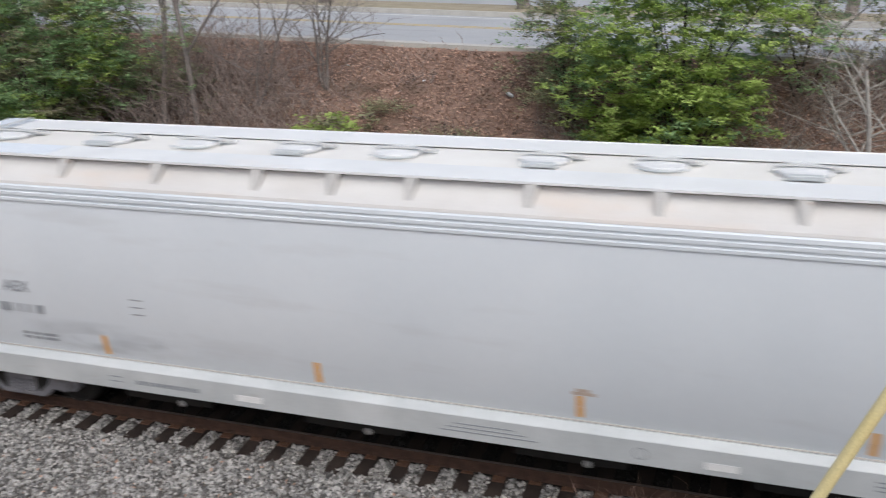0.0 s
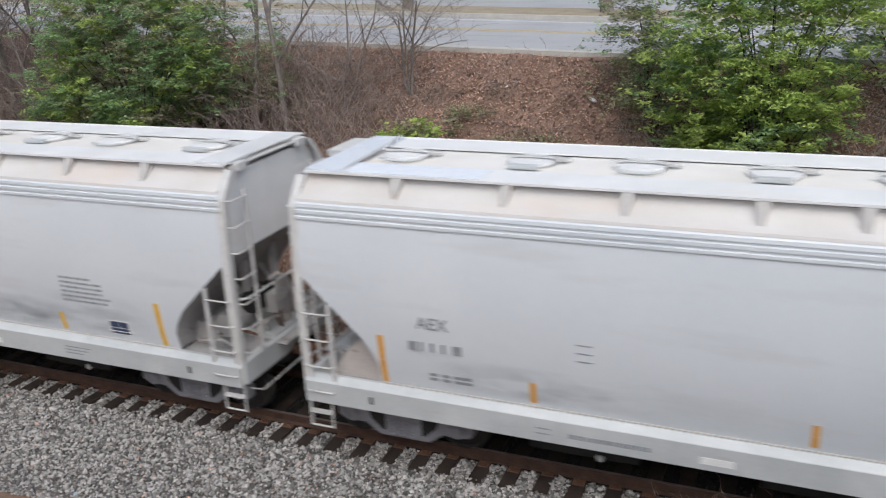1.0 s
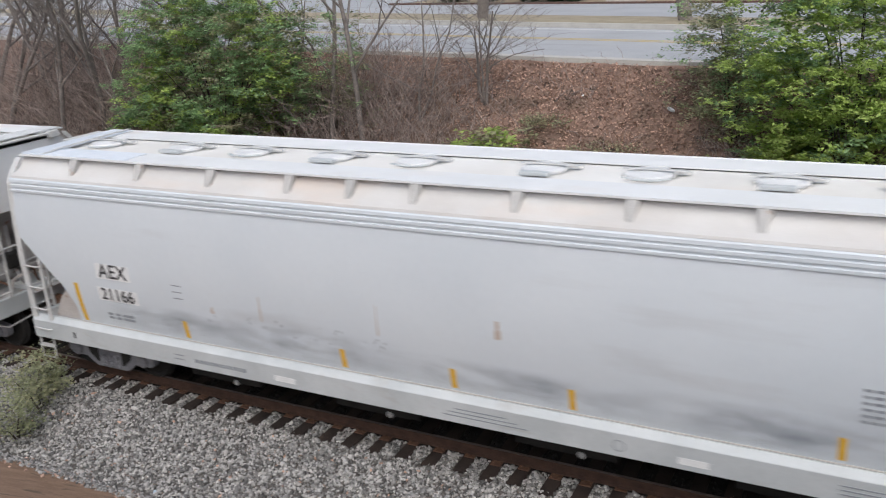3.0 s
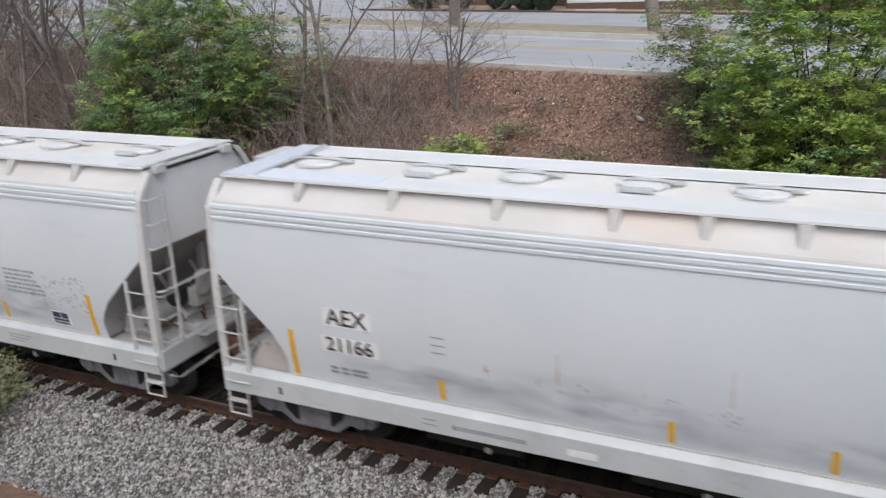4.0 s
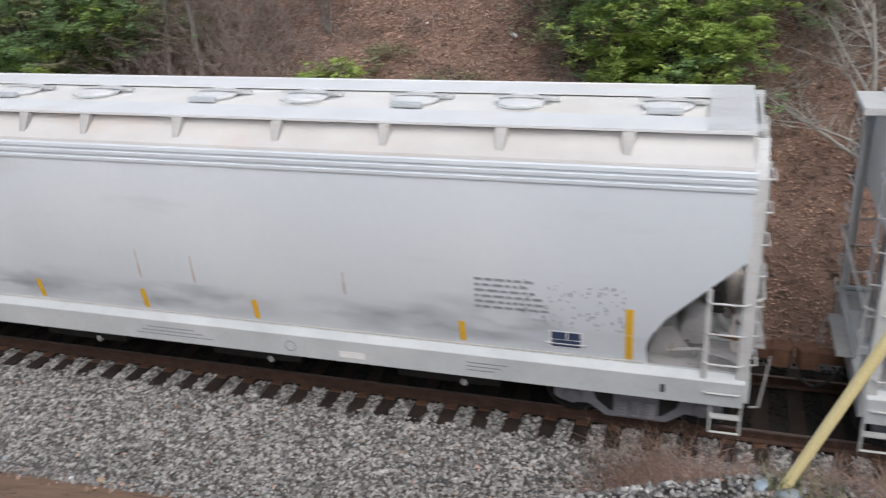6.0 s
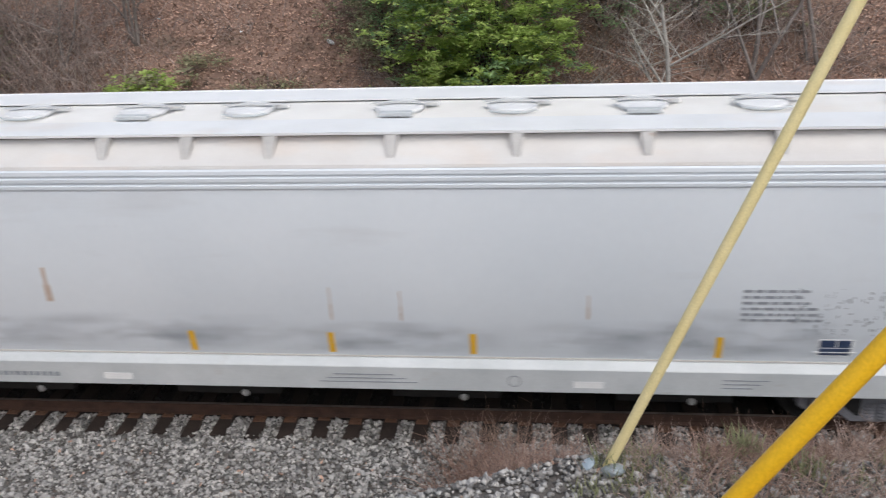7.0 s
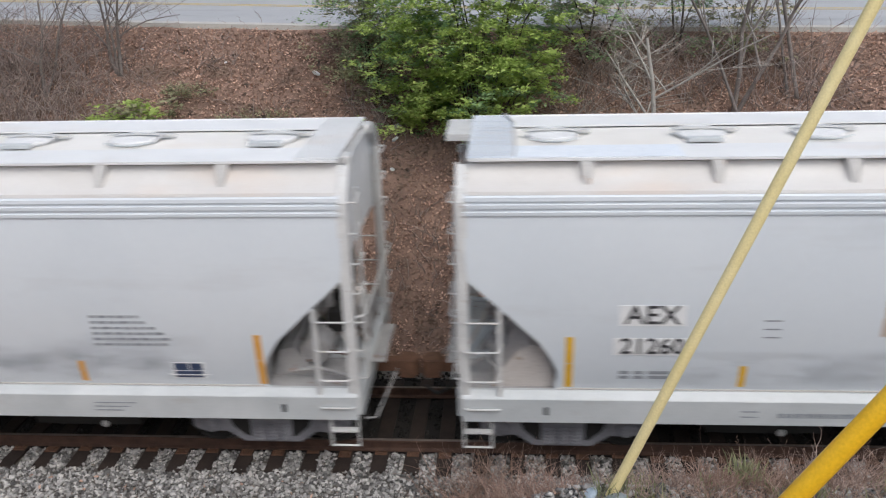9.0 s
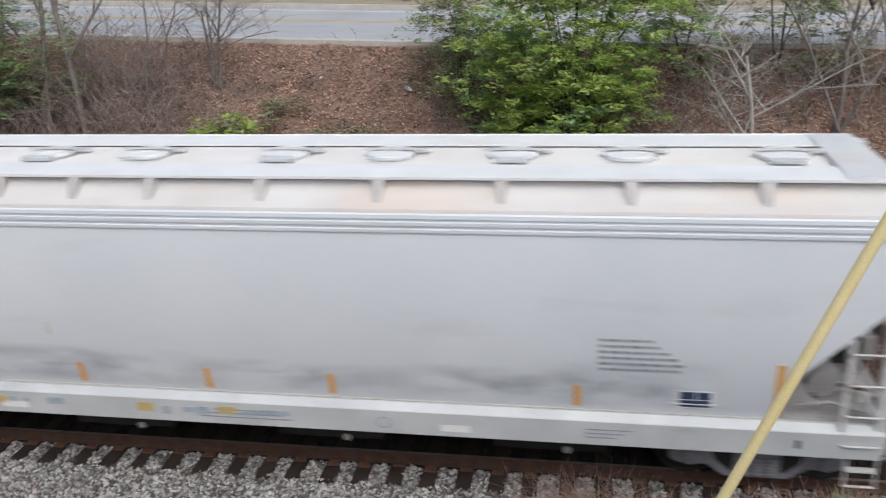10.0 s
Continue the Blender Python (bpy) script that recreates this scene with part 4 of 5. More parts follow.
def paint_flakes(car, x0, x1, z0, z1, n, seed):
    """Small dark chips in the paint, denser towards the end of the car."""
    rnd = random.Random(seed)
    bm = bm_new()
    for i in range(n):
        x = x1 - (x1 - x0) * rnd.random() ** 1.4
        z = rnd.uniform(z0, z1)
        w, h = rnd.uniform(0.005, 0.016), rnd.uniform(0.006, 0.022)
        y = -side_at(z)
        box(bm, x - w, x + w, y - 0.006, y + 0.004, z - h, z + h)
    tagged(part("paint_flake", bm, FADED, car, "dark chips where the paint has flaked"), kind="stuff")


def scribble(car):
    rnd = random.Random(3)
    for k in range(16):
        x = -4.6 + 0.3 * k + rnd.uniform(-0.1, 0.1) + (1.2 if k > 7 else 0)
        part("sill_scribble", box(bm_new(), x, x + rnd.uniform(0.1, 0.3), -1.576, -1.571, 0.96 + rnd.uniform(0, 0.1), 1.09 + rnd.uniform(0, 0.06)), BLUEP if k % 4 else LINEY, car)


PITCH, SPEED = 19.62, 5.6
C0 = -13.93
base = hopper_car()
cars = [base] + [copy_thing(base, pose(0, TRACK, 0)) for i in range(3)]
starts = [C0 + PITCH * 2 - 0.22, C0 + PITCH, C0, C0 - PITCH]
LAG = ((0.0, -0.23), (1.0, -0.25), (2.0, -0.24), (2.5, -0.05), (2.8, 0.0), (4.0, -0.01), (4.5, 0.01), (5.0, 0.03), (5.5, -0.165), (5.7, -0.16), (7.0, -0.03), (7.5, -0.07), (8.0, -0.075), (8.5, -0.09), (9.0, -0.10), (10.0, -0.11))
marks = [(("AEX", "2111?"), False, ORANGE), (("AEX", "21166"), True, YELLOW), (("AEX", "21260"), True, YELLOW), (("AEX", ""), False, ORANGE)]
SHORTS = {cars[0]: (-5.47, -1.88, 1.85, 5.33), cars[1]: (-5.12, -1.83, 0.12, 1.96, 5.38), cars[2]: (-5.43, -1.83, 0.15, 2.1, 5.33), cars[3]: (-5.42, -1.85, 0.10, 1.92, 5.28)}
RUNS = {cars[0]: [(1.9, 1.75, 0.10, 0.30)],
        cars[1]: [(-3.35, 2.0, 0.45, 0.03), (0.9, 2.35, 0.28, 0.09), (-4.4, 2.0, 0.12, 0.06), (-1.1, 2.1, 0.5, 0.02)],
        cars[2]: [(-3.75, 2.2, 0.52, 0.10), (3.62, 2.0, 0.36, 0.035), (0.2, 1.95, 0.5, 0.03), (1.15, 1.95, 0.45, 0.03)],
        cars[3]: [(-2.2, 2.2, 0.2, 0.03)]}
for car, (words, patch, tape) in zip(cars, marks):
    rows = [(words[0], -7.06, -6.22, 2.34, 2.63), (words[1], -7.12, -6.13, 1.90, 2.16)]
    if "?" in words[1] or not words[1]:
        rows = rows[:1]
    if car is cars[0]:
        rows = [(words[0], -7.22, -6.62, 2.34, 2.54)]
        lettering(car, rows, patch, tape, RUNS[car], SHORTS[car], grime=1, ends=(-7.76, 7.56), box_at=-4.85)
    elif car is cars[3]:
        lettering(car, rows, patch, tape, RUNS[car], SHORTS[car], ends=(-7.68, 7.80), square=6.56)
    elif car is cars[2]:
        lettering(car, rows, patch, tape, RUNS[car], SHORTS[car], ends=(-7.68, 7.62), square=6.56)
    else:
        lettering(car, rows, patch, tape, RUNS[car], SHORTS[car])
for i, w in enumerate((0.13, 0.05, 0.05, 0.05, 0.13)):
    bm = box(bm_new(), -7.30 + i * 0.17, -7.30 + i * 0.17 + w, -1.547, -1.54, 1.98, 2.12)
    part("stencil_mark", bm, FADED, cars[0])
scribble(cars[3])
paint_flakes(cars[2], 6.2, 7.55, 1.75, 2.45, 95, 5)
paint_flakes(cars[1], -4.6, -1.0, 1.75, 2.05, 26, 6)

# ---- trees and shrubs on the far bank ----
def branches(base_p, height, spread, r0, depth, n_kids, lean=(0, 0), seed=1, wander=0.25, first=0.25):
    """Tapered limbs by repeated forking; returns tube segments (p, q, r, r2) and twig ends."""
    rnd = random.Random(seed)
    segs, ends = [], []

    def grow(p, d, length, r, k):
        steps = 4 if k > 0 else 3
        pts = [p]
        for i in range(steps):
            d = (d + Vector((rnd.gauss(0, wander), rnd.gauss(0, wander), rnd.gauss(0.02, wander * 0.6))) * 0.5).normalized()
            pts.append(pts[-1] + d * length / steps)
        for i in range(steps):
            a, b = r * (1 - 0.6 * i / steps), r * (1 - 0.6 * (i + 1) / steps)
            segs.append((pts[i], pts[i + 1], a, b))
        if k == 0:
            ends.append(pts[-1])
            return
        for j in range(n_kids):
            u = first + (1 - first) * (j + rnd.random()) / n_kids
            i = min(steps - 1, int(u * steps))
            q = pts[i].lerp(pts[i + 1], u * steps - i)
            side = Vector((rnd.gauss(0, 1), rnd.gauss(0, 1), rnd.uniform(-0.1, 0.7))).normalized()
            grow(q, (d * (1 - spread) + side * spread).normalized(), length * rnd.uniform(0.45, 0.68), max(0.004, r * (1 - 0.6 * u) * 0.62), k - 1)
    grow(Vector(base_p), Vector((lean[0], lean[1], 1)).normalized(), height, r0, depth)
    return segs, ends


def tubes_mesh(name, segs, mat, parent, label="", n=5):
    v, f = [], []
    for p, q, a, b in segs:
        d = (q - p).normalized()
        u = d.orthogonal().normalized()
        w = d.cross(u)
        o = len(v)
        for c, r in ((p, a), (q, b)):
            for k in range(n):
                t = 2 * math.pi * k / n
                v.append(c + (u * math.cos(t) + w * math.sin(t)) * r)
        f += [(o + k, o + (k + 1) % n, o + n + (k + 1) % n, o + n + k) for k in range(n)]
    return raw(name, [tuple(c) for c in v], f, mat, parent, label)


def bare_tree(at, height, r0, mat, label, seed, spread=0.55, depth=3, kids=5, lean=(0, 0), name="bare_tree", category="tree", group="bare trees on the bank", stems=1, wander=0.25, first=0.25):
    t = thing(name, label, category, group, at)
    segs = []
    for k in range(stems):
        rnd = random.Random(seed * 31 + k)
        o = (rnd.uniform(-0.15, 0.15) * (stems > 1), rnd.uniform(-0.15, 0.15) * (stems > 1), -0.1)
        ln = (lean[0] + rnd.uniform(-0.5, 0.5) * (stems > 1), lean[1] + rnd.uniform(-0.3, 0.3) * (stems > 1))
        s, e = branches(o, height * rnd.uniform(0.75, 1.0), spread, r0 * rnd.uniform(0.6, 1.0), depth, kids, ln, seed * 7 + k, wander, first)
        segs += s
    thick = [q for q in segs if q[2] > r0 * 0.3]
    thin = [q for q in segs if q[2] <= r0 * 0.3]
    tubes_mesh("trunk", thick, mat, t, n=7)
    if thin:
        tagged(tubes_mesh("twig_spray", thin, mat, t, n=4), kind="stuff")
    return t


def evergreen(at, size, n_clumps, per, leaf, mats, label, seed, name="evergreen_shrub", trunk=True, ragged=0.35, lift=0.0):
    """Clumps of small leaves on forked stems; size is the half extents and the height."""
    rnd = np.random.default_rng(seed)
    t = thing(name, label, "shrub", "evergreens on the bank", at)
    a, b, h = size
    u = rnd.normal(size=(n_clumps, 3))
    u /= np.linalg.norm(u, axis=1)[:, None]
    rad = rnd.uniform(0.35, 1.0, n_clumps) ** 0.5 * (1 + rnd.normal(0, ragged * 0.5, n_clumps))
    c = u * rad[:, None] * np.array([a, b, h * 0.5]) + np.array([0, 0, h * 0.52 + lift])
    c[:, 2] = np.maximum(c[:, 2], 0.12 + lift * 0.8)
    if trunk:
        segs = []
        for k in range(0, n_clumps, 14):
            q = Vector(c[k])
            p = Vector((rnd.uniform(-0.1, 0.1), rnd.uniform(-0.1, 0.1), -0.1))
            m = p.lerp(q, 0.5) + Vector((0, 0, 0.15 * q.length))
            segs += [(p, m, 0.026, 0.014), (m, q, 0.014, 0.004)]
        tubes_mesh("stem", segs, STEM, t, n=5)
    # each clump is a cluster of smaller sprays, so that light tops stand over dark gaps
    tone = rnd.integers(0, 100, n_clumps)
    edges = np.linspace(0, 100, len(mats) + 1)
    wide = min(0.30, 0.10 * (a + h) / 2)
    for k, m in enumerate(mats):
        sel = c[(tone >= edges[k]) & (tone < edges[k + 1])]
        if not len(sel):
            continue
        tips = (sel[:, None, :] + rnd.normal(size=(len(sel), 6, 3)) * wide * np.array([1, 1, 0.7])).reshape(-1, 3)
        pts = (tips[:, None, :] + rnd.normal(size=(len(tips), max(4, per // 6), 3)) * 0.085 * np.array([1, 1, 0.45])).reshape(-1, 3)
        leaves("crown", pts, leaf, m, t, flat=0.6)
    return t


def on_bank(x, y, sink=0.0):
    return (x, y, ground_z(x, y) - sink)


def brush(at, n, height, label, seed, mat=None, name="bramble_thicket", spread=1.0, gauge=0.010):
    """A tangle of thin arching canes."""
    rnd = random.Random(seed)
    t = thing(name, label, "brush", "dry thickets", at)
    segs = []
    for i in range(n):
        p = Vector((rnd.gauss(0, spread * 0.55), rnd.gauss(0, spread * 0.4), 0))
        p.z = ground_z(at[0] + p.x, at[1] + p.y) - at[2] - 0.03
        d = Vector((rnd.gauss(0, 0.55), rnd.gauss(0, 0.4), 1)).normalized()
        length = height * rnd.uniform(0.4, 1.1)
        r = rnd.uniform(0.6, 1.5) * gauge
        for k in range(6):
            q = p + d * length / 6
            segs.append((p, q, r, r * 0.85))
            r *= 0.85
            if k > 1 and rnd.random() < 0.75:
                e = (d + Vector((rnd.gauss(0, 0.8), rnd.gauss(0, 0.8), rnd.gauss(0.1, 0.4)))).normalized()
                w = q + e * length * 0.14
                segs.append((q, w, r * 0.7, r * 0.5))
                segs.append((w, w + (e + Vector((rnd.gauss(0, 0.6), 0, rnd.gauss(-0.1, 0.4)))).normalized() * length * 0.10, r * 0.5, r * 0.3))
            d = (d + Vector((rnd.gauss(0, 0.16), rnd.gauss(0, 0.16), -0.14))).normalized()
            p = q
    tagged(tubes_mesh("cane_tangle", segs, mat or TWIG, t, n=3), kind="stuff")
    return t


# evergreens
evergreen(on_bank(-15.4, 17.2), (2.6, 1.5, 4.6), 360, 190, 0.062, [LEAF, LEAF, BRIGHT, OLIVE], "large glossy green evergreen shrub on the leafy bank", 3, ragged=0.22)
evergreen(on_bank(-17.9, 17.0), (0.9, 0.8, 2.2), 34, 180, 0.062, [BRIGHT, LEAF], "yellow-green evergreen shrub beside bare trees", 14)
evergreen(on_bank(-12.6, 18.0), (1.3, 1.0, 3.4), 60, 130, 0.055, [OLIVE, LEAF, OLIVE], "thin dull green shrub tangled with twigs", 5)
evergreen(on_bank(-0.6, 17.0), (1.75, 1.2, 5.0), 300, 190, 0.060, [BRIGHT, LEAF, BRIGHT, BRIGHT], "tall bright green evergreen on the bank", 6, ragged=0.45, lift=0.35)
evergreen(on_bank(-1.8, 17.5), (0.7, 0.5, 1.3), 24, 90, 0.08, [BRIGHT], "low bright green shrub on dead leaves", 10, ragged=0.5)
evergreen(on_bank(-2.9, 18.5), (1.15, 0.9, 3.0), 60, 140, 0.052, [OLIVE, OLIVE, LEAF], "dull olive evergreen with gaps in its crown", 7, ragged=0.5)
evergreen(on_bank(1.6, 19.0), (1.2, 0.9, 3.6), 50, 160, 0.06, [OLIVE, LEAF], "dark evergreen behind a bare tree", 8, ragged=0.5)
evergreen(on_bank(4.6, 18.8), (0.8, 0.7, 3.2), 22, 90, 0.075, [LEAF, OLIVE], "slender dark evergreen at the top of the bank", 9)
evergreen((5.2, 19.3, ground_z(5.2, 19.3) + 1.2), (1.3, 0.8, 2.6), 26, 70, 0.075, [BRIGHT, OLIVE], "airy yellow-green crown of a thin tree", 15, ragged=0.6)
evergreen(on_bank(-7.9, 17.1), (0.95, 0.6, 1.15), 30, 55, 0.09, [BRIGHT, BRIGHT, OLIVE], "low bright green broad-leaved plant", 11, name="broadleaf_plant", trunk=False)

evergreen(on_bank(3.5, 19.2), (1.0, 0.8, 3.2), 40, 120, 0.06, [OLIVE, LEAF], "dark evergreen tangled with bare limbs", 16, ragged=0.5)
evergreen(on_bank(-2.9, 18.0), (0.9, 0.7, 1.5), 34, 80, 0.05, [OLIVE, OLIVE, LEAF], "low dull olive shrub with dry twigs", 17, ragged=0.5)

for i, (x, y, w, h) in enumerate(((-6.0, 16.2, 0.9, 0.35), (-4.9, 15.6, 1.0, 0.4), (-6.9, 18.2, 0.7, 0.3), (-3.9, 15.4, 0.8, 0.45), (-5.4, 17.6, 0.8, 0.25))):
    evergreen(on_bank(x, y), (w, 0.5, h), 26, 40, 0.038, [OLIVE, SAGE, OLIVE], "low olive weeds among dead leaves", 300 + i, name="low_weed", trunk=False)

# bare trees
bare_tree(on_bank(-11.5, 17.8), 6.0, 0.12, BARK, "grey bare tree with a straight trunk", 21, 0.5, 4, 5, wander=0.10)
bare_tree(on_bank(-12.3, 17.6), 5.6, 0.08, BARK, "thin grey bare tree among brush", 22, 0.5, 4, 5, wander=0.10)
bare_tree(on_bank(-13.6, 18.6), 5.6, 0.08, BARK, "thin grey bare tree among brush", 28, 0.5, 4, 5)
bare_tree(on_bank(-8.7, 19.0), 2.4, 0.045, BARK, "small leafless sapling on the leaf-covered bank", 23, 0.6, 3, 5, stems=3)
bare_tree(on_bank(-10.2, 18.4), 3.2, 0.05, BARK, "small leafless sapling on the leaf-covered bank", 27, 0.6, 4, 4, stems=2)
bare_tree(on_bank(2.55, 16.1), 4.6, 0.095, PALEBARK, "pale bare tree with wide forking limbs", 24, 0.72, 3, 7, first=0.10, wander=0.14)
bare_tree(on_bank(4.5, 17.8), 4.2, 0.06, BARK, "thin dark bare tree on the bank", 25, 0.5, 4, 4, stems=3)
bare_tree(on_bank(5.6, 18.2), 4.2, 0.05, BARK, "thin dark bare tree on the bank", 26, 0.5, 3, 4, stems=2)
for i, (x, y, h) in enumerate(((-19.2, 17.2, 6), (-20.4, 18.0, 7), (-21.4, 17.0, 6), (-22.8, 18.4, 7), (-18.6, 18.8, 6), (-24.6, 17.6, 7), (-20.6, 19.2, 6), (-26.5, 18.8, 7), (-23.6, 19.6, 7), (-28.5, 19.0, 7), (-17.6, 19.6, 6))):
    bare_tree(on_bank(x, y), h, 0.08 + 0.015 * (i % 3), BARK, "dark bare tree in a dense leafless stand", 40 + i, 0.55, 4, 5, stems=1 + i % 2)

# dry thickets
for i, (x, y, n, h, w) in enumerate(((-10.6, 17.8, 130, 2.0, 1.4), (-9.6, 17.3, 110, 1.5, 1.1), (-12.0, 17.3, 140, 2.2, 1.3), (-13.2, 17.6, 120, 2.2, 1.3), (-9.9, 18.9, 120, 1.4, 1.3), (-8.6, 18.2, 70, 0.9, 1.1), (-19.0, 17.6, 220, 2.6, 2.0), (-22.5, 17.8, 220, 2.8, 2.4), (-26.0, 18.5, 200, 2.8, 2.4), (-2.6, 17.6, 110, 0.9, 0.9), (1.3, 17.6, 90, 1.0, 1.0), (3.6, 18.4, 150, 1.6, 1.3), (2.0, 18.5, 130, 2.0, 1.0), (5.8, 18.2, 130, 1.6, 1.3), (-16.8, 16.6, 90, 1.6, 1.4), (-5.4, 17.4, 60, 0.5, 1.2), (-4.0, 16.6, 60, 0.6, 0.9), (-1.6, 15.6, 50, 0.6, 0.9), (-6.6, 19.3, 60, 0.5, 1.2))):
    brush(on_bank(x, y), n, h, "tangle of dry grey-brown canes on the bank", 60 + i, spread=w)

for i, (x, y, n, h, w) in enumerate(((-20.0, 18.0, 320, 3.6, 2.2), (-23.0, 18.6, 320, 3.8, 2.4), (-12.4, 18.4, 110, 3.0, 1.3), (-10.9, 18.6, 90, 2.4, 1.3), (-17.8, 18.4, 160, 3.0, 1.4))):
    brush(on_bank(x, y), n, h, "dense stand of grey-brown leafless canes", 160 + i, TWIG, spread=w, gauge=0.012)

for i, (x, y) in enumerate(((-4.6, 18.6), (-5.8, 18.9), (-3.9, 19.2), (6.8, 18.0), (7.6, 19.0), (-6.9, 18.0))):
    brush(on_bank(x, y), 45, 0.45, "low dry stalks among dead leaves", 200 + i, WEED, spread=1.0, gauge=0.006)

for i, (x, y) in enumerate(((-2.6, 15.2), (-1.2, 14.9), (-3.6, 14.8), (0.2, 15.3), (-5.2, 15.0), (1.6, 15.2))):
    brush(on_bank(x, y), 40, 0.4, "broken dry twigs lying on dead leaves", 220 + i, TWIG, "fallen_twigs", 0.9, 0.009)
for i, (x, y) in enumerate(((-9.6, 7.9), (-8.4, 8.0), (-11.2, 8.1), (-7.2, 8.1))):
    brush(on_bank(x, y), 14, 0.22, "short dry twigs on bare clay", 240 + i, RUSSET, "fallen_twigs", 0.8, 0.006)

# ---- near side: weeds, guy guards, scraps ----
for i, (x, y, n, h, w) in enumerate(((-0.3, 9.9, 200, 0.95, 0.42), (-0.85, 9.8, 70, 0.5, 0.4), (0.15, 9.4, 150, 0.65, 0.4), (0.5, 8.7, 70, 0.55, 0.4), (1.5, 8.0, 90, 0.45, 0.4), (2.2, 8.2, 160, 0.55, 0.45), (2.9, 8.2, 190, 0.62, 0.5), (3.7, 8.2, 190, 0.65, 0.5), (2.9, 7.5, 120, 0.45, 0.5), (2.0, 7.5, 110, 0.4, 0.4), (4.6, 8.2, 150, 0.6, 0.5), (1.2, 8.6, 90, 0.4, 0.4))):
    brush(on_bank(x, y), n, h, "dry red-brown weed stalks on the ballast edge", 90 + i, WEED, "dry_weed", w, 0.0055)

for i, (x, y, n, h, w) in enumerate(((-0.1, 9.62, 90, 1.5, 0.36), (0.35, 9.5, 80, 1.05, 0.45), (0.95, 9.2, 90, 0.8, 0.5), (2.1, 8.9, 110, 0.8, 0.6), (3.1, 8.6, 120, 0.95, 0.6), (4.2, 8.6, 120, 0.95, 0.6), (5.2, 8.6, 110, 0.9, 0.6), (3.6, 7.8, 110, 0.8, 0.6), (4.8, 7.8, 100, 0.8, 0.6), (0.7, 8.1, 120, 0.6, 0.55), (1.4, 7.5, 150, 0.6, 0.55), (2.3, 7.1, 150, 0.6, 0.55), (3.1, 6.9, 150, 0.65, 0.55), (1.8, 6.7, 130, 0.55, 0.55), (2.6, 7.9, 150, 0.6, 0.55), (0.2, 8.6, 110, 0.6, 0.5), (3.9, 7.0, 130, 0.65, 0.55))):
    brush(on_bank(x, y), int(n * 1.2), h * 0.72, "tall pale dry weed stalks on the ballast edge", 120 + i, WEED if i % 3 == 2 else STALK, "dry_weed", w * 1.1, 0.0052)

for i, (x, y, n, h, w) in enumerate(((-0.75, 9.55, 60, 1.05, 0.35), (-0.35, 9.35, 80, 0.95, 0.35), (0.2, 9.1, 80, 0.7, 0.4), (-0.9, 8.9, 70, 0.5, 0.4), (-0.3, 8.5, 90, 0.5, 0.45), (0.3, 8.1, 90, 0.5, 0.45), (0.0, 7.6, 80, 0.42, 0.5), (2.4, 9.1, 110, 0.8, 0.5), (3.2, 9.2, 110, 0.8, 0.5), (1.9, 8.4, 100, 0.6, 0.5))):
    brush(on_bank(x, y), n, h, "red-brown dry weed stalks at the track edge", 180 + i, RUSSET, "dry_weed", w, 0.006)


def sage(at, seed):
    t = evergreen(at, (0.62, 0.5, 0.95), 30, 45, 0.045, [SAGE, SAGE, OLIVE], "grey-green weedy shrub beside the ballast", seed, name="weedy_shrub")
    return t


sage(on_bank(-13.6, 8.7), 12)
sage(on_bank(-14.5, 10.0), 13)
sage(on_bank(-14.0, 9.6), 18)


def tuft(at, n, h, seed):
    rnd = np.random.default_rng(seed)
    t = thing("grass_tuft", "tuft of green grass blades among dry weeds", "grass", "grass tufts", at)
    v, f = [], []
    for i in range(n):
        a = rnd.uniform(0, 6.28)
        o = rnd.normal(0, 0.09, 2)
        tip = np.array([o[0] + math.cos(a) * h * 0.5, o[1] + math.sin(a) * h * 0.5, h * rnd.uniform(0.5, 1)])
        s = np.array([-math.sin(a), math.cos(a), 0]) * 0.006
        b = np.array([o[0], o[1], -0.02])
        m = (b + tip) / 2 + np.array([0, 0, h * 0.15])
        k = len(v)
        v += [b - s, b + s, m - s, m + s, tip]
        f += [(k, k + 1, k + 3), (k, k + 3, k + 2), (k + 2, k + 3, k + 4)]
    tagged(raw("grass_blade", v, f, GRASS, t), kind="stuff")
    return t


def guy_guard(foot, head, r, mat, label, collar=False):
    t = thing("guy_wire_guard", label, "guy guard", "guy guards", foot)
    d = Vector(head) - Vector(foot)
    bm = bm_new()
    n = 10
    tube(bm, [d * (i / n) for i in range(n + 1)], r, 14)
    part("sleeve", bm, mat, t, smooth=True)
    part("guy_wire", tube(bm_new(), [d * -0.03 + Vector((0, 0, -0.05)), d * 0.02 + Vector((0.02, 0, 0))], 0.012, 6), TRIM, t)
    return t


POLE_FOOT = (0.90, 7.345, ground_z(0.90, 7.345))
guy_guard(POLE_FOOT, (0.90 + 0.3875 * 6.2, 7.30, POLE_FOOT[2] + 6.2), 0.054, POLEY, "chalky yellow plastic guy-wire guard leaning over weeds")
guy_guard((0.585, 3.66, ground_z(0.585, 3.66)), (2.19, 3.50, 6.40), 0.052, POLEO, "bright orange-yellow plastic guy-wire guard")
tuft(POLE_FOOT, 60, 0.26, 5)
tuft((1.2, 7.7, ground_z(1.2, 7.7)), 60, 0.25, 6)
tuft((2.3, 7.7, ground_z(2.2, 7.5)), 90, 0.25, 7)
tuft((2.8, 7.3, ground_z(2.8, 7.3)), 90, 0.25, 8)
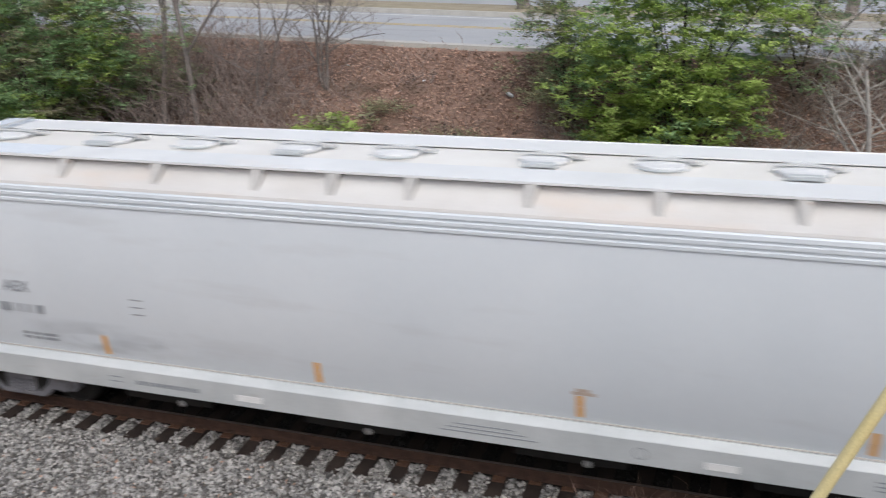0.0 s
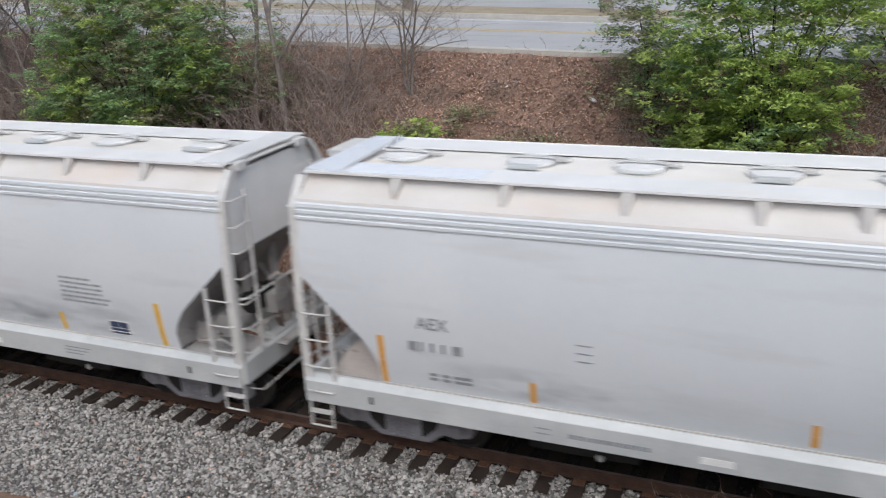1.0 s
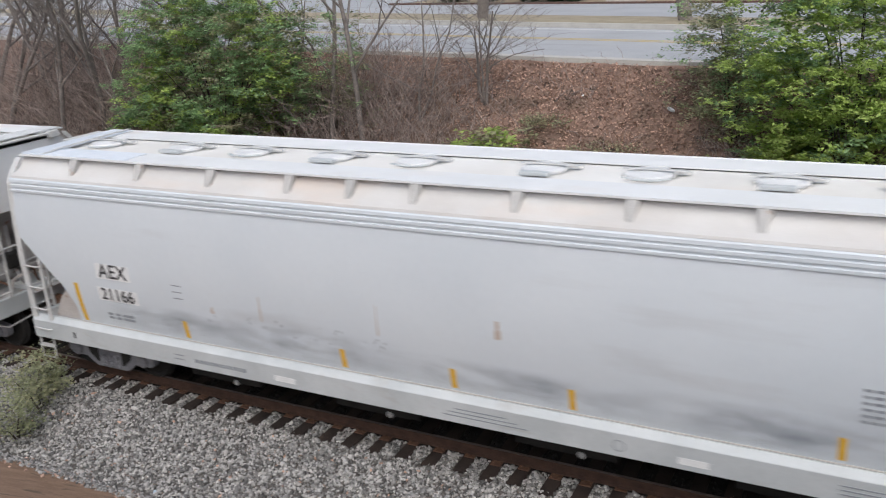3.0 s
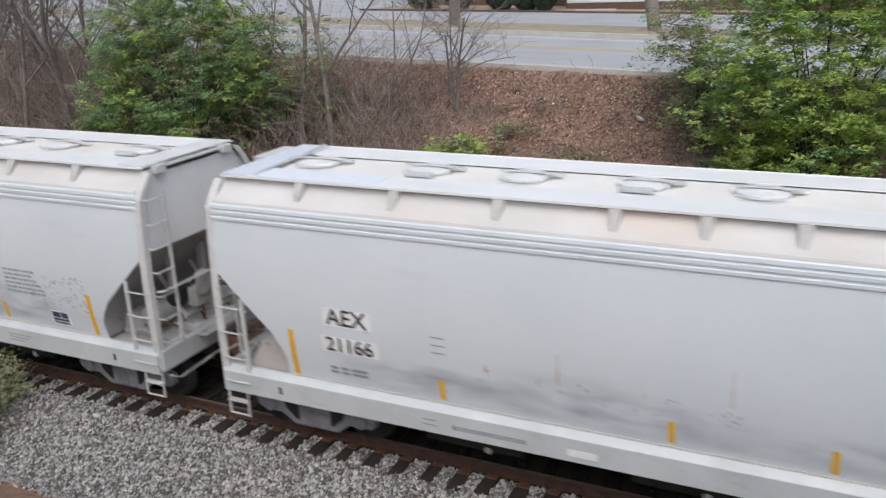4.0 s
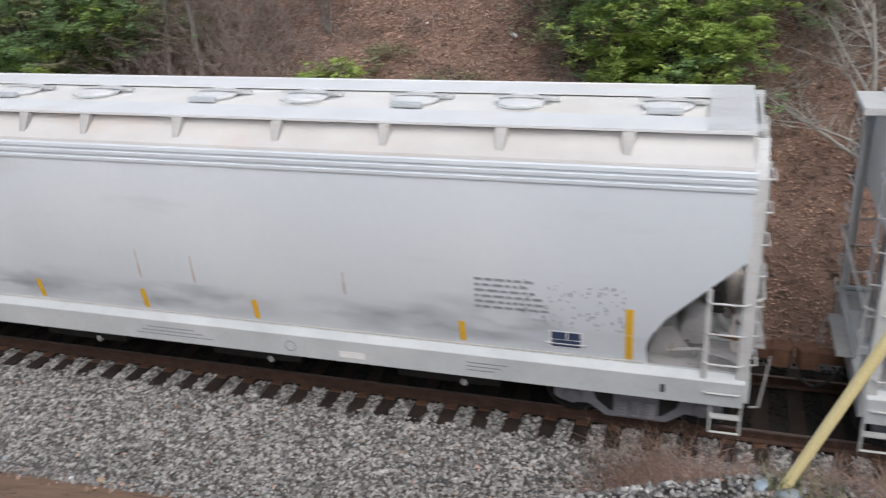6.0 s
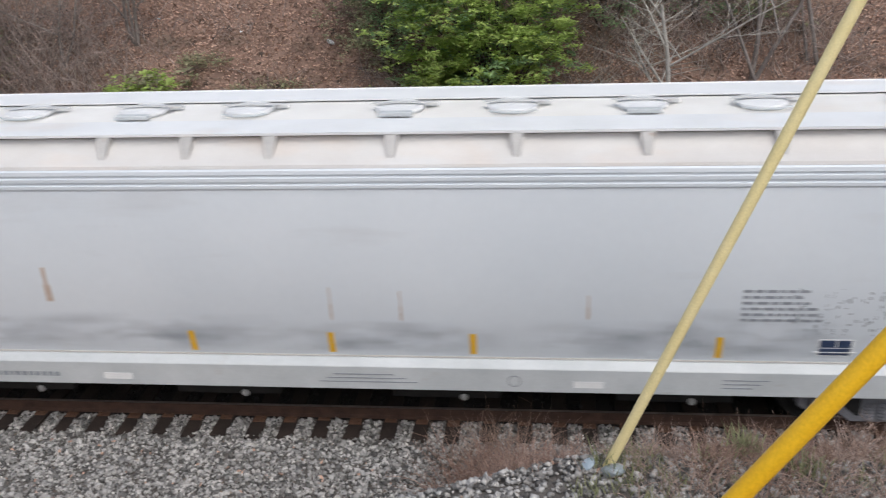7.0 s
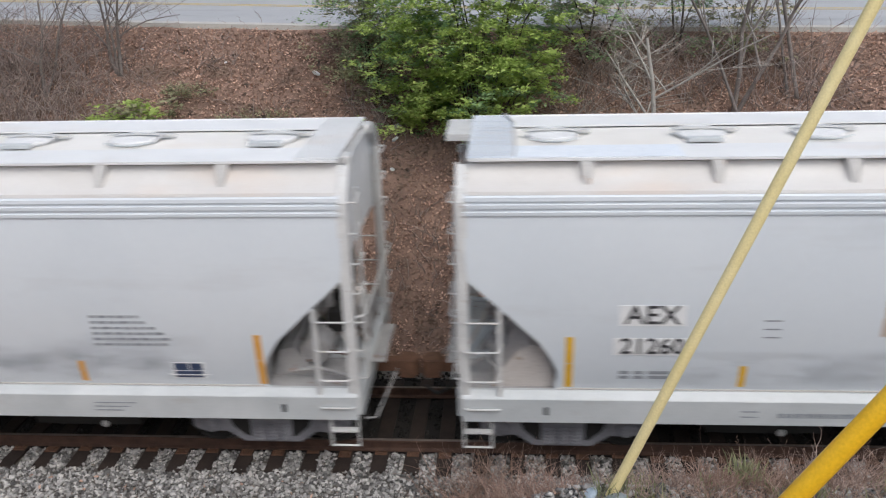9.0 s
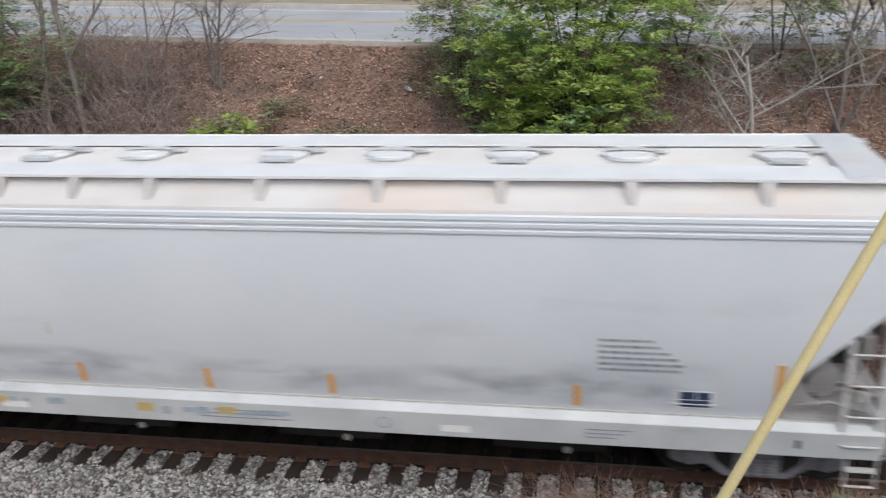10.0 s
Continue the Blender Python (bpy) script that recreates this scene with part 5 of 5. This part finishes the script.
for i, (x, y) in enumerate(((1.25, 7.35), (1.5, 7.1), (1.05, 7.0), (1.9, 7.5), (2.1, 7.0), (2.5, 7.4), (3.0, 7.7), (3.3, 7.2), (1.4, 6.7), (2.4, 6.6), (0.7, 6.9), (3.7, 7.6), (2.9, 6.7))):
    tuft((x, y, ground_z(x, y)), 45, 0.17, 20 + i)


def scrap(at, s, mat, label, seed):
    bm = bm_new()
    bmesh.ops.create_icosphere(bm, subdivisions=2, radius=s)
    for v in bm.verts:
        k = noise.noise(v.co * (9 / s * 0.05) + Vector((seed, 0, 0)))
        v.co *= 0.75 + 0.6 * k
        v.co.z *= 0.45
    o = part("scrap_of_litter", bm, mat)
    o.location = (at[0], at[1], at[2] + s * 0.25)
    o.rotation_euler = (0.3, 0.4, seed)
    return tagged(o, label, "litter", "scraps of litter")


for i, (az, el, s) in enumerate(((-12.64, -10.1, 0.13), (-23.1, -7.9, 0.05), (-7.6, -13.6, 0.12), (-7.9, -14.6, 0.10), (-18.3, -9.0, 0.04), (-8.2, -16.5, 0.06))):
    x, y, z = slope_hit(az, el)
    scrap((x, y, z + 0.03), s, SCRAP, "crumpled white litter lying on dead leaves", i + 1)
scrap((0.92, 7.20, ground_z(0.92, 7.20) + 0.02), 0.15, BAG, "crumpled blue-grey plastic bag at the pole foot", 9)
scrap((0.70, 7.30, ground_z(0.70, 7.30) + 0.02), 0.10, BLUEP, "faded pale blue plastic scrap beside dry weeds", 4)
scrap((2.05, 6.75, ground_z(2.05, 6.75) + 0.02), 0.16, BAG, "crumpled blue-grey plastic bag among weeds", 6)
scrap((-10.6, 8.5, ground_z(-10.6, 8.5)), 0.06, SCRAP, "small white scrap on the ballast", 10)
scrap((-8.32, 8.01, ground_z(-8.32, 8.01)), 0.07, SCRAP, "crumpled white scrap on bare clay", 11)
scrap((-7.87, 8.09, ground_z(-7.87, 8.09)), 0.09, SANDY, "pale sandy lump on bare clay", 12)
scrap((-9.89, 8.41, ground_z(-9.89, 8.41)), 0.06, BLUEP, "small blue scrap at the ballast edge", 13)


# ---- house, hedges and street trees beyond the road ----
def window(wall_parent, x, y, z, w, h):
    f = part("window", box(bm_new(), x - w / 2 - 0.08, x + w / 2 + 0.08, y - 0.06, y - 0.002, z - 0.08, z + h + 0.08, 0.01), LINEW, wall_parent, "white-framed sash window")
    part("pane", box(bm_new(), x - w / 2, x + w / 2, y - 0.066, y - 0.061, z, z + h * 0.48), GLASS, f, "dim window pane")
    part("pane", box(bm_new(), x - w / 2, x + w / 2, y - 0.066, y - 0.061, z + h * 0.52, z + h), GLASS, f, "dim window pane")
    for s in (-1, 1):
        a, b = x + s * (w / 2 + 0.10), x + s * (w / 2 + 0.48)
        part("shutter", box(bm_new(), min(a, b), max(a, b), y - 0.05, y - 0.002, z - 0.1, z + h + 0.1, 0.01), RED, wall_parent, "red louvred shutter")


def house(x0, x1, y, z, depth, wins, label, h=3.0):
    t = thing("house", label, "house", "houses beyond the road", (0, 0, 0))
    part("foundation", box(bm_new(), x0 - 0.03, x1 + 0.03, y - 0.06, y + depth, z - 0.3, z + 0.28), BRICK, t, "red-brown brick foundation")
    wall = part("wall", box(bm_new(), x0, x1, y, y + depth, z + 0.28, z + h), SIDING, t, "pale blue-grey clapboard wall")
    bm = bm_new()
    k = 0
    while z + 0.3 + k * 0.16 < z + h - 0.1:
        b = z + 0.3 + k * 0.16
        prism(bm, [(y - 0.022, b), (y - 0.002, b), (y - 0.002, b + 0.155)], "x", x0, x1)
        k += 1
    tagged(part("clapboard", bm, SIDING, t), kind="stuff")
    for x in wins:
        window(t, x, y - 0.022, z + 0.82, 0.95, 1.5)
    prismo = bm_new()
    prism(prismo, [(y - 0.5, z + h - 0.05), (y + depth / 2, z + h + 2.2), (y + depth + 0.5, z + h - 0.05), (y + depth + 0.5, z + h + 0.1), (y + depth / 2, z + h + 2.4), (y - 0.5, z + h + 0.1)], "x", x0 - 0.4, x1 + 0.4)
    part("roof", prismo, SHINGLE, t, "grey shingle roof")
    part("parking_stop", box(bm_new(), x0 + 1.2, x0 + 3.0, y - 2.4, y - 2.2, z, z + 0.12, 0.03), CONCRETE, None).name = "parking_stop"
    return t


house(-13.3, 6.0, 41.9, 5.05, 9.0, (-12.49, -10.78, -8.24, -6.0, -3.0), "pale blue-grey clapboard house with red shutters and a brick base")
house(-23.0, -13.9, 44.0, 5.25, 8.0, (-21.0, -19.3, -17.5, -15.7), "pale set-back house wing with red shutters")
for o in bpy.data.objects:
    if o.name.startswith("parking_stop"):
        tagged(o, "pale concrete parking stop on the asphalt", "parking stop", "parking stops")


def hedge(at, r, h, seed):
    rnd = np.random.default_rng(seed)
    t = thing("clipped_bush", "rounded dark green clipped bush before the house", "bush", "clipped bushes by the house", at)
    n = 2600
    u = rnd.normal(size=(n, 3))
    u /= np.linalg.norm(u, axis=1)[:, None]
    c = u * rnd.uniform(0.86, 1.02, (n, 1)) * np.array([r, r, h / 2]) + np.array([0, 0, h / 2])
    leaves("crown", c, 0.11, HEDGE, t)
    bm = bm_new()
    lathe(bm, [(r * 0.5, 0.02), (r * 0.86, h * 0.25), (r * 0.9, h * 0.5), (r * 0.7, h * 0.8), (r * 0.2, h * 0.93)], (0, 0, 0), "z", 14)
    part("inner_growth", bm, HEDGE, t)
    return t


for i, (x, y, r, h) in enumerate(((-20.65, 41.0, 0.75, 1.2), (-18.56, 41.0, 0.7, 1.15), (-16.36, 41.0, 0.72, 1.25), (-15.03, 41.0, 0.70, 1.2), (-14.05, 40.8, 0.62, 1.4))):
    hedge((x, y, level(x) - 0.03), r, h, i)
strip("car_park_edging", lambda x: 38.25 - 0.02 * x, lambda x: 38.5 - 0.02 * x, 0.09, 0.4, BRICK, "low red-brown brick edging of the car park", "edging", -23, 0, 20)
for x, y in ((-13.8, 30.0), (-6.2, 29.0), (3.5, 28.8), (-26.0, 31.5)):
    bare_tree((x, y, level(x) + 0.12), 8.0, 0.24, BARK, "grey street tree trunk on the grass verge", int(abs(x) * 3) + 5, 0.45, 3, 4, name="street_tree", group="street trees on the verge", first=0.5)


def motions():
    for car, x in zip(cars, starts):
        walk(car, [(t, pose(x + SPEED * (t - 5) + lag, TRACK, 0)) for t, lag in LAG])
        for o in car.children_recursive:
            if o.get("spins"):
                ax = o.location.x
                rows, turn = [], Matrix.Identity(4)
                for i in range(101):
                    m = Matrix.Translation((ax, 0, 0.457)) @ Matrix.Rotation(SPEED * i * 0.1 / 0.457, 4, "Y")
                    rows.append((i * 0.1, m))
                walk(o, rows)


motions()
